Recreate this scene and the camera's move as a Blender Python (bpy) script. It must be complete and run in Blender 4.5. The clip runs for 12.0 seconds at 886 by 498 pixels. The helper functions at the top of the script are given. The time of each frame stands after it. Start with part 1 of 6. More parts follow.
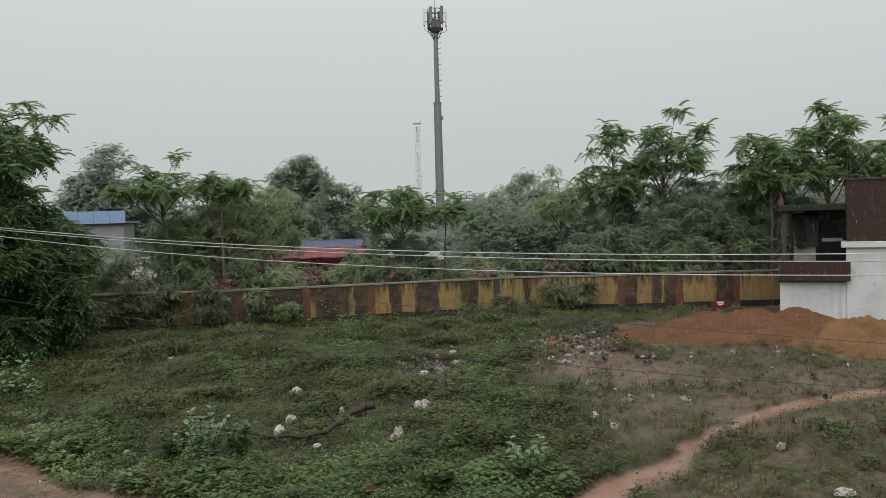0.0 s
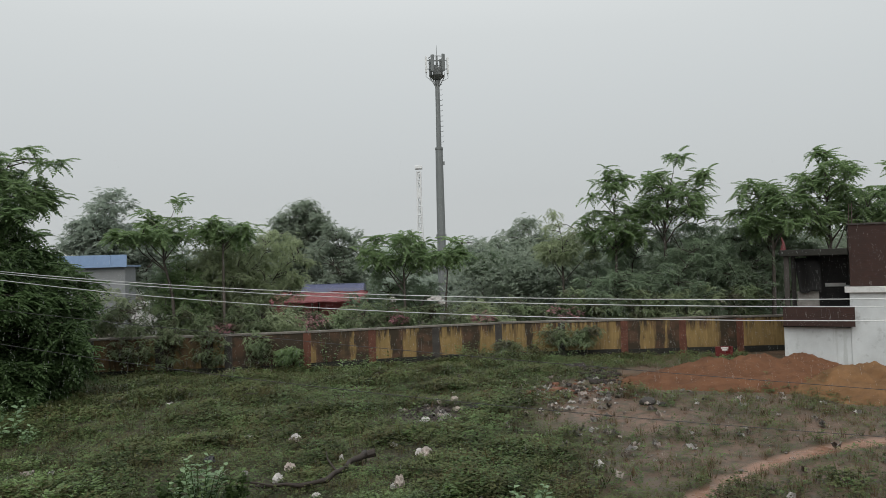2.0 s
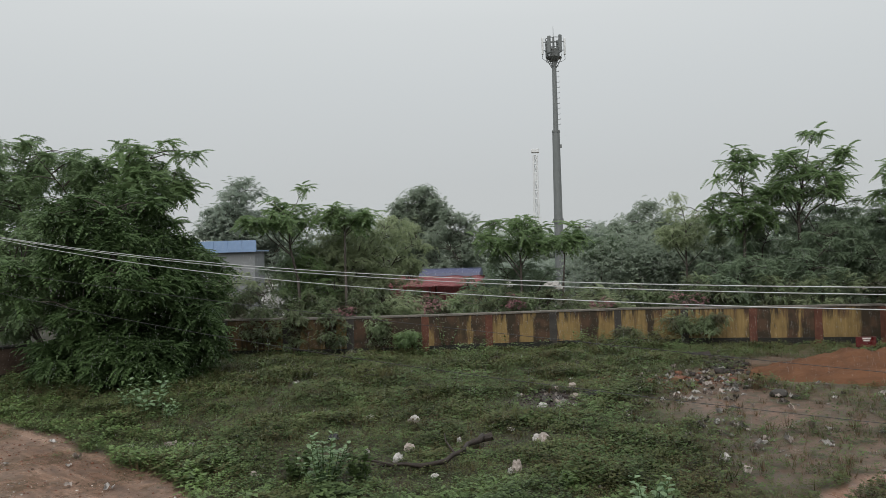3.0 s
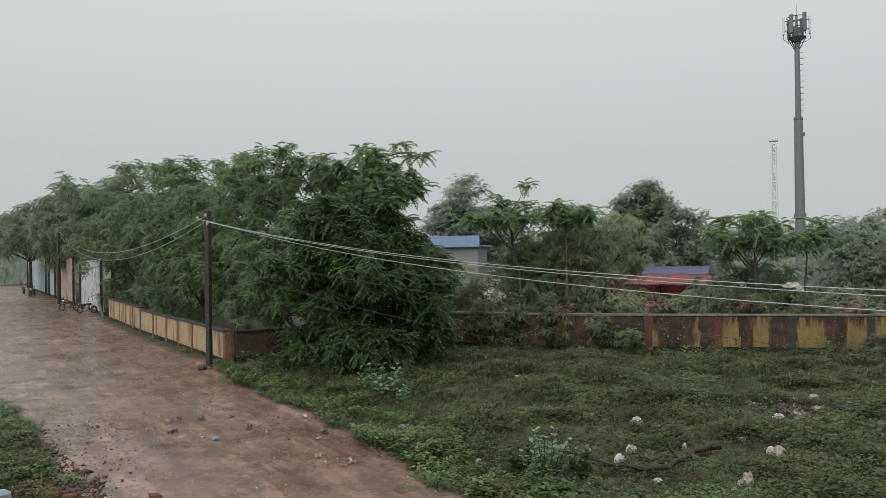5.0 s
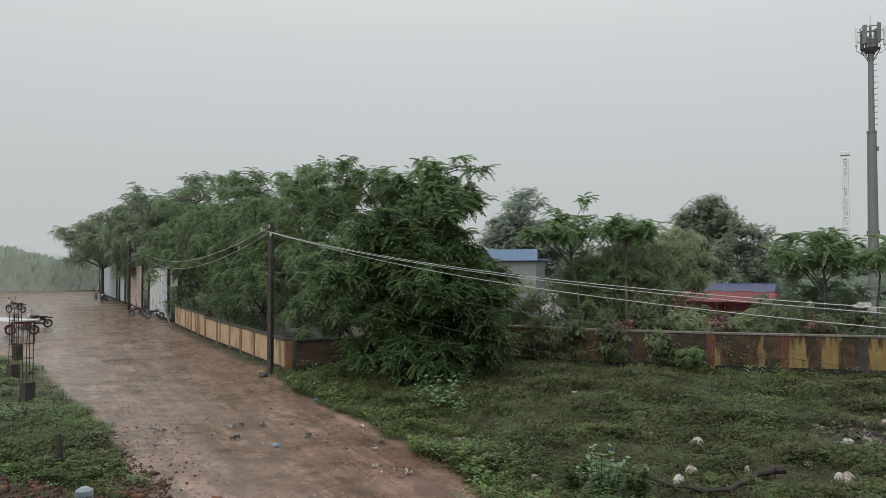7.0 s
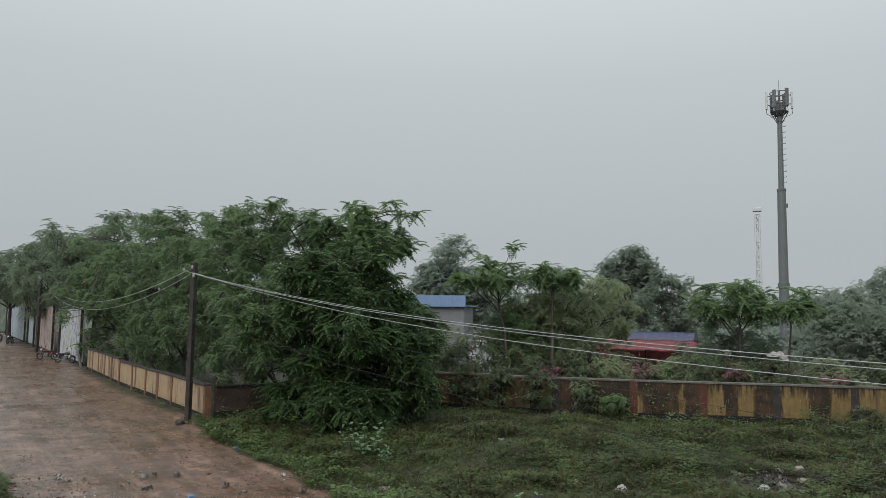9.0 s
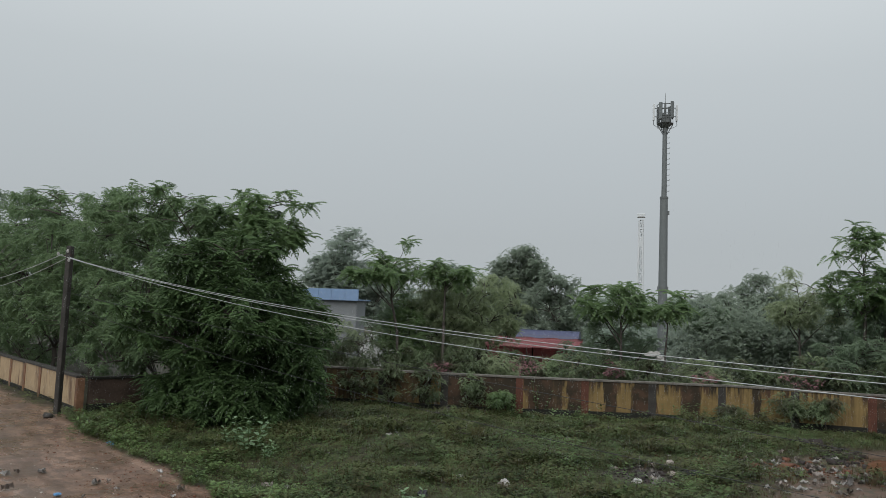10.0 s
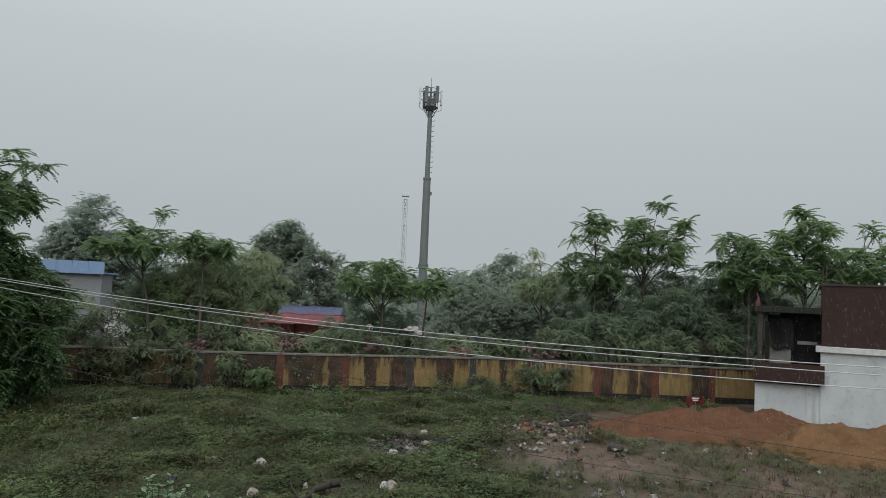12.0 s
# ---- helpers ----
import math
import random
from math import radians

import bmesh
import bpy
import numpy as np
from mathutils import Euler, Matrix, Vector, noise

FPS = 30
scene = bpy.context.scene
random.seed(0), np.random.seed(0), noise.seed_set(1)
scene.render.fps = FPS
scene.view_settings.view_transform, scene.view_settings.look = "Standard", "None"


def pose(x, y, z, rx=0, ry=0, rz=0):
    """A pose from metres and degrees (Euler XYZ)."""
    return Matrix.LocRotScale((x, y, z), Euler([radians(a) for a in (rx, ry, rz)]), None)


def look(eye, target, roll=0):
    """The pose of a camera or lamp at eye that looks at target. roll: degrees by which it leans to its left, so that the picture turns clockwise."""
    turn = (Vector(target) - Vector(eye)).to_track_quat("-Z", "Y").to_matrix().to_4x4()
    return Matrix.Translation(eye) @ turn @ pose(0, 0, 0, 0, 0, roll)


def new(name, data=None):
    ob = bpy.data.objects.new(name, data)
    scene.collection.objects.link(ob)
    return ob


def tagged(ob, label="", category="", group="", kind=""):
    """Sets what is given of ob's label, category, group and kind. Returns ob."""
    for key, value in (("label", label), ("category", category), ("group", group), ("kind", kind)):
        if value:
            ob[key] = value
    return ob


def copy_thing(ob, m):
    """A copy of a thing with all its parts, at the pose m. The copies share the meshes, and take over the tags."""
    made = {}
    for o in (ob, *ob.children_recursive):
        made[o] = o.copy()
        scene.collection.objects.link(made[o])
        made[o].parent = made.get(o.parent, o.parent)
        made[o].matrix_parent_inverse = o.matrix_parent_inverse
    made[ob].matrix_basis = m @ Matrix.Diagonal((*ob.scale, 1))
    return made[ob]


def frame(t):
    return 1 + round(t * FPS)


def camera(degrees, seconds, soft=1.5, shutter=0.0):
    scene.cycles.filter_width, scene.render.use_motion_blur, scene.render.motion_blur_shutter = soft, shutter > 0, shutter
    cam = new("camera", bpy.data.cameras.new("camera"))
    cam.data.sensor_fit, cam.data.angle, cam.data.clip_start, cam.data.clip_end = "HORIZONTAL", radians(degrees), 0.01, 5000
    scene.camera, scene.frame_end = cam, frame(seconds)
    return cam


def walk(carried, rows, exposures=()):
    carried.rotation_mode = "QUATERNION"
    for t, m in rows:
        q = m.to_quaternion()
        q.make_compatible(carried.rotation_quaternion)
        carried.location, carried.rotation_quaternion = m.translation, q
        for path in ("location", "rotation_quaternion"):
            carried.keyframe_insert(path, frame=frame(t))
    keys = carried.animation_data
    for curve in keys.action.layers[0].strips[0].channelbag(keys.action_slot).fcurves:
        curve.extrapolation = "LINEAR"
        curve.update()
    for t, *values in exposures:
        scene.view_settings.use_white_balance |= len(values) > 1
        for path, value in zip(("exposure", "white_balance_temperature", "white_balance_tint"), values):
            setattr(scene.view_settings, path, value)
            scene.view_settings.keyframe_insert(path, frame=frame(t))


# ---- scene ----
# ---------- camera: a phone held on an upper balcony, panned to the street and back ----------
cam = camera(61.37, 12.0, soft=0.7)
ROWS = [  # t, x, y, z, yaw, pitch, roll
    (0, 0.013, 0.142, 4.919, -0.15, -1.87, 1.63),
    (0.5, 0.005, 0.188, 4.924, -1.08, -0.24, 1.35),
    (1, -0.003, 0.202, 4.933, -1.61, 1.12, 1.21),
    (1.5, -0.007, 0.208, 4.930, -1.49, 1.64, 1.33),
    (2, -0.009, 0.230, 4.919, -0.06, 1.54, 1.55),
    (2.5, -0.013, 0.261, 4.917, 3.83, 1.01, 1.57),
    (3, -0.023, 0.254, 4.934, 8.85, 0.59, 1.54),
    (3.5, -0.027, 0.200, 4.968, 14.38, 0.44, 1.12),
    (3.7, -0.010, 0.061, 5.008, 16.47, 0.39, 1.01),
    (5.3, 0.005, -0.139, 5.043, 26.83, 0.63, 0.71),
    (5.5, 0.002, -0.244, 5.061, 27.52, 0.68, 0.58),
    (6, -0.002, -0.270, 5.070, 28.94, 0.76, 0.30),
    (6.5, 0.022, -0.269, 5.080, 29.54, 0.92, 0.10),
    (6.7, 0.045, -0.216, 5.069, 30.04, 1.10, 0.04),
    (8.3, 0.012, -0.166, 5.043, 27.84, 4.38, -0.46),
    (8.5, -0.020, -0.150, 5.033, 27.07, 4.70, -0.69),
    (9, -0.019, -0.132, 5.031, 24.49, 5.08, -0.84),
    (9.5, -0.014, -0.100, 5.029, 20.32, 4.97, -1.50),
    (10, -0.011, -0.076, 5.043, 16.30, 4.90, -2.25),
    (10.5, -0.009, -0.036, 5.059, 11.91, 4.89, -2.66),
    (11, 0.012, 0.021, 5.058, 7.37, 4.55, -2.66),
    (11.5, 0.034, 0.043, 5.059, 2.71, 4.10, -2.58),
    (12, 0.025, 0.054, 5.072, -1.61, 3.78, -2.48),
]
EXPOSURES = [(0.0, 0.08, 6680, 11), (2.0, 0.06, 6560, 10), (3.5, 0.06, 6560, 11), (6.5, 0.06, 6580, 10), (8.5, -0.17, 6350, 9), (12.0, -0.19, 6300, 9)]
walk(cam, [(t, pose(x, y, z, 90 + pitch, roll, yaw)) for t, x, y, z, yaw, pitch, roll in ROWS], EXPOSURES)

# ---------- sky and light: heavy rain cloud, soft daylight from everywhere ----------
world = bpy.data.worlds.new("rain_sky")
scene.world = world
world.use_nodes = True
wt = world.node_tree
wt.nodes.clear()
w_out = wt.nodes.new("ShaderNodeOutputWorld")
w_bg = wt.nodes.new("ShaderNodeBackground")
w_sky = wt.nodes.new("ShaderNodeTexSky")
w_sky.sky_type = "NISHITA"
w_sky.sun_disc = False
w_sky.sun_elevation = radians(45)
w_sky.sun_rotation = radians(190)
w_sky.dust_density = 6.0
w_co = wt.nodes.new("ShaderNodeTexCoord")
w_sep = wt.nodes.new("ShaderNodeSeparateXYZ")
w_ramp = wt.nodes.new("ShaderNodeValToRGB")
w_scale = wt.nodes.new("ShaderNodeVectorMath")
w_scale.operation = "SCALE"
w_scale.inputs["Scale"].default_value = 10.0
w_mix = wt.nodes.new("ShaderNodeMixRGB")
w_mix.inputs[0].default_value = 0.94
el = w_ramp.color_ramp.elements
el[0].position, el[0].color = 0.0, (0.53, 0.56, 0.57, 1)
el[1].position, el[1].color = 1.0, (0.84, 0.88, 0.90, 1)
for p, c in ((0.10, (0.535, 0.565, 0.575, 1)), (0.22, (0.59, 0.625, 0.635, 1)), (0.30, (0.637, 0.672, 0.679, 1)), (0.40, (0.75, 0.785, 0.79, 1))):
    e = el.new(p)
    e.color = c
wt.links.new(w_co.outputs["Generated"], w_sep.inputs[0])
wt.links.new(w_sep.outputs["Z"], w_ramp.inputs[0])
wt.links.new(w_ramp.outputs[0], w_scale.inputs[0])
wt.links.new(w_sky.outputs[0], w_mix.inputs[1])
wt.links.new(w_scale.outputs[0], w_mix.inputs[2])
wt.links.new(w_mix.outputs[0], w_bg.inputs[0])
w_bg.inputs[1].default_value = 0.1
wt.links.new(w_bg.outputs[0], w_out.inputs[0])

sun_data = bpy.data.lights.new("cloud_sun", "SUN")
sun_data.energy, sun_data.angle, sun_data.color = 1.5, radians(70), (1.0, 0.98, 0.95)
sun_ob = new("cloud_sun", sun_data)
sun_ob.matrix_world = look((-10, -44, 66), (0, 12, 0))


# ---------- material helpers ----------
def nodes_of(name):
    m = bpy.data.materials.new(name)
    m.use_nodes = True
    t = m.node_tree
    return m, t, t.nodes["Principled BSDF"]


def noise_node(t, scale, detail=4.0, rough=0.6, stretch=(1, 1, 1), turn=0.0, source="pos"):
    n = t.nodes.new("ShaderNodeTexNoise")
    n.inputs["Scale"].default_value = scale
    n.inputs["Detail"].default_value = detail
    n.inputs["Roughness"].default_value = rough
    mp = t.nodes.new("ShaderNodeMapping")
    mp.inputs["Scale"].default_value = stretch
    mp.inputs["Rotation"].default_value = (0, 0, radians(turn))
    if source == "pos":
        g = t.nodes.new("ShaderNodeNewGeometry")
        t.links.new(g.outputs["Position"], mp.inputs[0])
    else:
        g = t.nodes.new("ShaderNodeTexCoord")
        t.links.new(g.outputs["Object"], mp.inputs[0])
    t.links.new(mp.outputs[0], n.inputs["Vector"])
    return n.outputs["Fac"]


def ramp(t, fac, stops):
    r = t.nodes.new("ShaderNodeValToRGB")
    e = r.color_ramp.elements
    e[0].position, e[0].color = stops[0][0], (*stops[0][1], 1) if isinstance(stops[0][1], tuple) else (stops[0][1],) * 3 + (1,)
    e[1].position, e[1].color = stops[-1][0], (*stops[-1][1], 1) if isinstance(stops[-1][1], tuple) else (stops[-1][1],) * 3 + (1,)
    for p, c in stops[1:-1]:
        k = e.new(p)
        k.color = (*c, 1) if isinstance(c, tuple) else (c, c, c, 1)
    t.links.new(fac, r.inputs[0])
    return r.outputs[0]


def mix(t, fac, a, b, mode="MIX"):
    m = t.nodes.new("ShaderNodeMixRGB")
    m.blend_type = mode
    for i, v in enumerate((fac, a, b)):
        if isinstance(v, (int, float)):
            m.inputs[i].default_value = v if i == 0 else (v, v, v, 1)
        elif isinstance(v, tuple):
            m.inputs[i].default_value = (*v, 1)
        else:
            t.links.new(v, m.inputs[i])
    return m.outputs[0]


def bump(t, p, height, strength=0.4, dist=0.02):
    b = t.nodes.new("ShaderNodeBump")
    b.inputs["Strength"].default_value = strength
    b.inputs["Distance"].default_value = dist
    t.links.new(height, b.inputs["Height"])
    t.links.new(b.outputs[0], p.inputs["Normal"])
    return b


def attribute(t, name):
    n = t.nodes.new("ShaderNodeAttribute")
    n.attribute_name = name
    return n.outputs["Fac"]


def plain(name, c, rough=0.6, metal=0.0, vary=0.3, scale=3.0, relief=0.2, spec=0.5):
    """Paint, plastic, metal or stone with mottling at two scales and a fine relief."""
    m, t, p = nodes_of(name)
    a = noise_node(t, scale, 5)
    b = noise_node(t, scale * 9, 3)
    lo = tuple(v * (1 - vary) for v in c)
    hi = tuple(min(1, v * (1 + vary * 0.6)) for v in c)
    col = mix(t, 0.35, ramp(t, a, [(0.3, lo), (0.7, hi)]), ramp(t, b, [(0.35, lo), (0.65, hi)]))
    t.links.new(col, p.inputs["Base Color"])
    t.links.new(ramp(t, a, [(0.3, max(0.05, rough - 0.15)), (0.7, min(1, rough + 0.12))]), p.inputs["Roughness"])
    p.inputs["Metallic"].default_value = metal
    p.inputs["Specular IOR Level"].default_value = spec
    if relief:
        bump(t, p, b, relief, 0.01)
    return m


def leaf_mat(name, dark, light, trans=0.25, rough=0.38, odd=None, gloss=None, sere=None):
    """Wet leaves: each leaf its own tone, patches of paler growth, some light through the blade."""
    m, t, p = nodes_of(name)
    g = t.nodes.new("ShaderNodeNewGeometry")
    stops = [(0.0, dark), (0.75, light)]
    if odd:
        stops += [(0.93, light), (0.97, odd)]
    col = ramp(t, g.outputs["Random Per Island"], stops)
    patch = noise_node(t, 0.55, 2)
    col = mix(t, ramp(t, patch, [(0.38, 0.0), (0.68, 0.75)]), col, tuple(v * (1.7 if light[1] < 0.22 else 1.08) for v in light))
    if sere:
        col = mix(t, ramp(t, noise_node(t, 0.9, 4, 0.65), [(0.46, 0.0), (0.64, 0.8)]), col, sere)
    t.links.new(col, p.inputs["Base Color"])
    p.inputs["Roughness"].default_value = rough
    p.inputs["Specular IOR Level"].default_value = gloss if gloss is not None else (0.5 if rough < 0.55 else 0.1)
    tr = t.nodes.new("ShaderNodeBsdfTranslucent")
    t.links.new(col, tr.inputs["Color"])
    ms = t.nodes.new("ShaderNodeMixShader")
    ms.inputs[0].default_value = trans
    t.links.new(p.outputs[0], ms.inputs[1])
    t.links.new(tr.outputs[0], ms.inputs[2])
    t.links.new(ms.outputs[0], t.nodes["Material Output"].inputs["Surface"])
    return m


LEAF = {
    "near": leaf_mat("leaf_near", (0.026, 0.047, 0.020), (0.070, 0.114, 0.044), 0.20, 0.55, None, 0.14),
    # row to woods: leaf colours paled to carry the rain haze
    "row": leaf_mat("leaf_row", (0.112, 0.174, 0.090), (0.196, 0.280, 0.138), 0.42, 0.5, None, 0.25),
    "feather": leaf_mat("leaf_feather_hazed", (0.120, 0.192, 0.090), (0.210, 0.300, 0.138), 0.5, 0.55, None, 0.2),
    "olive": leaf_mat("leaf_olive_hazed", (0.285, 0.340, 0.200), (0.355, 0.415, 0.255), 0.55, 0.6, None, 0.1),
    "mango": leaf_mat("leaf_mango_hazed", (0.235, 0.285, 0.225), (0.290, 0.345, 0.265), 0.55, 0.6),
    "thicket": leaf_mat("leaf_thicket_hazed", (0.165, 0.228, 0.158), (0.240, 0.312, 0.205), 0.52, 0.6, None, 0.1),
    "hedge": leaf_mat("leaf_hedge", (0.090, 0.125, 0.068), (0.150, 0.195, 0.105), 0.3, 0.6, None, 0.15, (0.085, 0.070, 0.048)),
    # the row foliage again, greyed to paint the haze down the road
    "row_far_hazed": leaf_mat("leaf_row_far_hazed", (0.180, 0.236, 0.165), (0.245, 0.308, 0.210), 0.45, 0.6),
    # near-white green: the far woods' haze is in this base colour
    "hill_hazed": leaf_mat("leaf_hill_hazed", (0.440, 0.500, 0.435), (0.500, 0.560, 0.485), 0.5, 0.8),
    "woods": leaf_mat("leaf_woods_hazed", (0.290, 0.345, 0.290), (0.340, 0.398, 0.330), 0.55, 0.8),
    "weed": leaf_mat("leaf_weed", (0.019, 0.024, 0.010), (0.096, 0.115, 0.048), 0.2, 0.55, None, 0.12, (0.086, 0.072, 0.032)),
    "herb": leaf_mat("leaf_herb", (0.018, 0.034, 0.011), (0.098, 0.145, 0.056), 0.2, 0.55, None, 0.12),
    "verge": leaf_mat("leaf_verge", (0.040, 0.076, 0.017), (0.108, 0.168, 0.050), 0.2, 0.45),
    "milkweed": leaf_mat("leaf_milkweed", (0.11, 0.19, 0.09), (0.21, 0.31, 0.165), 0.25, 0.5),
    "dry": leaf_mat("blade_dry", (0.055, 0.040, 0.026), (0.115, 0.085, 0.050), 0.15, 0.6),
    "pink": leaf_mat("bract_pink", (0.17, 0.085, 0.095), (0.30, 0.16, 0.17), 0.3, 0.6),
}
BARK = plain("bark", (0.075, 0.062, 0.050), 0.65, vary=0.45, scale=5, relief=0.6)
CONCRETE = plain("wet_concrete", (0.20, 0.19, 0.175), 0.5, vary=0.4, scale=2.2, relief=0.4, spec=0.2)
DARK_CONCRETE = plain("weathered_concrete", (0.060, 0.055, 0.050), 0.6, vary=0.5, scale=2.0, relief=0.5, spec=0.2)
MOULD = plain("black_mould", (0.028, 0.028, 0.024), 0.7, vary=0.5, scale=2.5, relief=0.5, spec=0.2)
PILASTER = plain("red_oxide_paint", (0.135, 0.058, 0.040), 0.65, vary=0.55, scale=2.5, relief=0.3, spec=0.2)
COPING = plain("coping_concrete", (0.19, 0.175, 0.155), 0.6, vary=0.6, scale=1.2, relief=0.4, spec=0.2)
PIER_BROWN = plain("brown_pier_paint", (0.23, 0.125, 0.075), 0.65, vary=0.5, scale=2.5, spec=0.2)
STEEL = plain("galvanised_steel", (0.175, 0.19, 0.19), 0.55, 0.15, vary=0.18, scale=1.5)
STEEL_DARK = plain("dull_steel", (0.16, 0.172, 0.17), 0.55, 0.15, vary=0.2)
STEEL_PALE = plain("pale_mast_paint", (0.74, 0.76, 0.76), 0.6, 0.0, vary=0.08)
# far mast's steel, lightened towards the sky to imitate rain haze
MAST_HAZED = plain("haze_pale_lattice", (0.70, 0.72, 0.73), 0.7, 0.0, vary=0.08)
RUST = plain("rebar_rust", (0.07, 0.045, 0.035), 0.7, 0.3, vary=0.4)
WIRE = plain("aluminium_wire", (0.50, 0.52, 0.52), 0.45, 0.25, vary=0.15)
CABLE = plain("black_cable", (0.025, 0.025, 0.028), 0.5)
WHITE_PLASTIC = plain("white_plastic", (0.48, 0.46, 0.44), 0.4, vary=0.35, scale=6, relief=0.5)
DIRTY_PLASTIC = plain("dirty_plastic", (0.40, 0.345, 0.31), 0.45, vary=0.5, scale=7, relief=0.5)
BLUE_PLASTIC = plain("blue_plastic", (0.12, 0.30, 0.55), 0.4, vary=0.3)
PVC = plain("grey_pvc", (0.30, 0.36, 0.40), 0.35, vary=0.2)
BLACK_RUBBER = plain("black_rubber", (0.02, 0.02, 0.02), 0.6)
BIKE_PAINT = plain("bike_black", (0.03, 0.03, 0.035), 0.25)
BIKE_RED = plain("bike_red", (0.11, 0.018, 0.018), 0.25)
BRICK = plain("broken_brick", (0.20, 0.095, 0.062), 0.75, vary=0.5, scale=9, relief=0.6, spec=0.2)
STONE = plain("grey_stone", (0.23, 0.21, 0.19), 0.6, vary=0.5, scale=7, relief=0.6, spec=0.2)
CLOD = plain("wet_clod", (0.095, 0.060, 0.043), 0.55, vary=0.6, scale=6, relief=0.7, spec=0.2)
LOG = plain("rotten_log", (0.036, 0.026, 0.020), 0.7, vary=0.5, scale=6, relief=0.9)
ASH = plain("burnt_ash", (0.045, 0.035, 0.032), 0.8, vary=0.6, scale=5, relief=0.8)
BLUE_ROOF = plain("blue_roof_sheet", (0.23, 0.34, 0.53), 0.5, vary=0.10)
SHED_WALL = plain("grey_shed_wall", (0.25, 0.265, 0.275), 0.7, vary=0.15, scale=0.8)
RED_ROOF = plain("red_tarpaulin", (0.42, 0.15, 0.16), 0.5, vary=0.35)
NAVY = plain("navy_tarpaulin", (0.075, 0.085, 0.16), 0.4, vary=0.3)
WHITEWASH_FAR = plain("old_whitewash", (0.60, 0.61, 0.60), 0.7, vary=0.3)
SIGN_RED = plain("red_sign_paint", (0.11, 0.014, 0.014), 0.4, vary=0.25)
SIGN_WHITE = plain("white_lettering", (0.7, 0.68, 0.65), 0.5)
TARP_SHADE_BLACK = plain("black_tarpaulin_and_shade", (0.022, 0.022, 0.022), 0.5, vary=0.5, spec=0.2)


def stained_wall(name, paint, dirt, amount, streak=1.0):
    """Limewash with rain streaks running down from the coping, peeled patches and soot."""
    m, t, p = nodes_of(name)
    fine = noise_node(t, 6.0, 5, 0.65, (streak, streak, 0.06))
    broad = noise_node(t, 0.55, 4, 0.6, (1, 1, 0.35))
    peel = noise_node(t, 2.6, 6, 0.7)
    col = ramp(t, noise_node(t, 1.2, 4), [(0.3, tuple(v * 0.8 for v in paint)), (0.7, paint)])
    col = mix(t, ramp(t, peel, [(0.56, 0.0), (0.66, 0.55)]), col, tuple(v * 0.55 for v in paint))
    run = mix(t, 0.5, fine, broad)
    col = mix(t, ramp(t, run, [(amount, 0.0), (amount + 0.07, 0.93)]), col, dirt)
    t.links.new(col, p.inputs["Base Color"])
    p.inputs["Roughness"].default_value = 0.65
    bump(t, p, peel, 0.35, 0.02)
    return m


def banded_wall(name, paint, dirt, rust, bands):
    """Yellow limewash under broad black rain runs that come down between clean strips; bands are (from, to, strength) along x."""
    m, t, p = nodes_of(name)
    lo, hi = -19.0, 20.0
    g = t.nodes.new("ShaderNodeNewGeometry")
    sep = t.nodes.new("ShaderNodeSeparateXYZ")
    t.links.new(g.outputs["Position"], sep.inputs[0])
    shift = noise_node(t, 3.5, 4, 0.6, (1, 1, 0.25))
    ma = t.nodes.new("ShaderNodeMath")
    ma.operation = "MULTIPLY_ADD"
    t.links.new(shift, ma.inputs[0])
    ma.inputs[1].default_value = 0.9
    t.links.new(sep.outputs["X"], ma.inputs[2])
    mr = t.nodes.new("ShaderNodeMapRange")
    mr.inputs["From Min"].default_value, mr.inputs["From Max"].default_value = lo + 0.45, hi + 0.45
    t.links.new(ma.outputs[0], mr.inputs["Value"])
    stops = []
    for a, b, k in bands:
        stops += [((a - lo) / (hi - lo), 0.06), ((a + 0.10 - lo) / (hi - lo), k), ((b - 0.10 - lo) / (hi - lo), k), ((b - lo) / (hi - lo), 0.06)]
    band = 0.0
    for i in range(0, len(stops), 28):
        band = mix(t, 1.0, band, ramp(t, mr.outputs[0], stops[i:i + 28]), "LIGHTEN")
    fine = noise_node(t, 7.0, 5, 0.65, (1, 1, 0.07))
    peel = noise_node(t, 2.6, 6, 0.7)
    col = ramp(t, noise_node(t, 1.2, 4), [(0.3, tuple(v * 0.75 for v in paint)), (0.7, paint)])
    col = mix(t, ramp(t, peel, [(0.55, 0.0), (0.66, 0.5)]), col, tuple(v * 0.5 for v in paint))
    soot = mix(t, ramp(t, noise_node(t, 1.5, 4), [(0.45, 0.0), (0.6, 0.8)]), dirt, rust)
    drip = t.nodes.new("ShaderNodeMapRange")
    drip.inputs["From Min"].default_value, drip.inputs["From Max"].default_value = 0.9, 1.75
    t.links.new(sep.outputs["Z"], drip.inputs["Value"])
    drips = mix(t, 1.0, drip.outputs[0], ramp(t, noise_node(t, 4.2, 4, 0.65, (1, 1, 0.1)), [(0.44, 0.0), (0.60, 0.9)]), "MULTIPLY")
    run = mix(t, 0.40, mix(t, 1.0, band, drips, "LIGHTEN"), fine)
    col = mix(t, ramp(t, run, [(0.20, 0.0), (0.32, 0.45), (0.52, 0.94)]), col, soot)
    t.links.new(col, p.inputs["Base Color"])
    p.inputs["Roughness"].default_value = 0.65
    p.inputs["Specular IOR Level"].default_value = 0.25
    bump(t, p, peel, 0.35, 0.02)
    return m


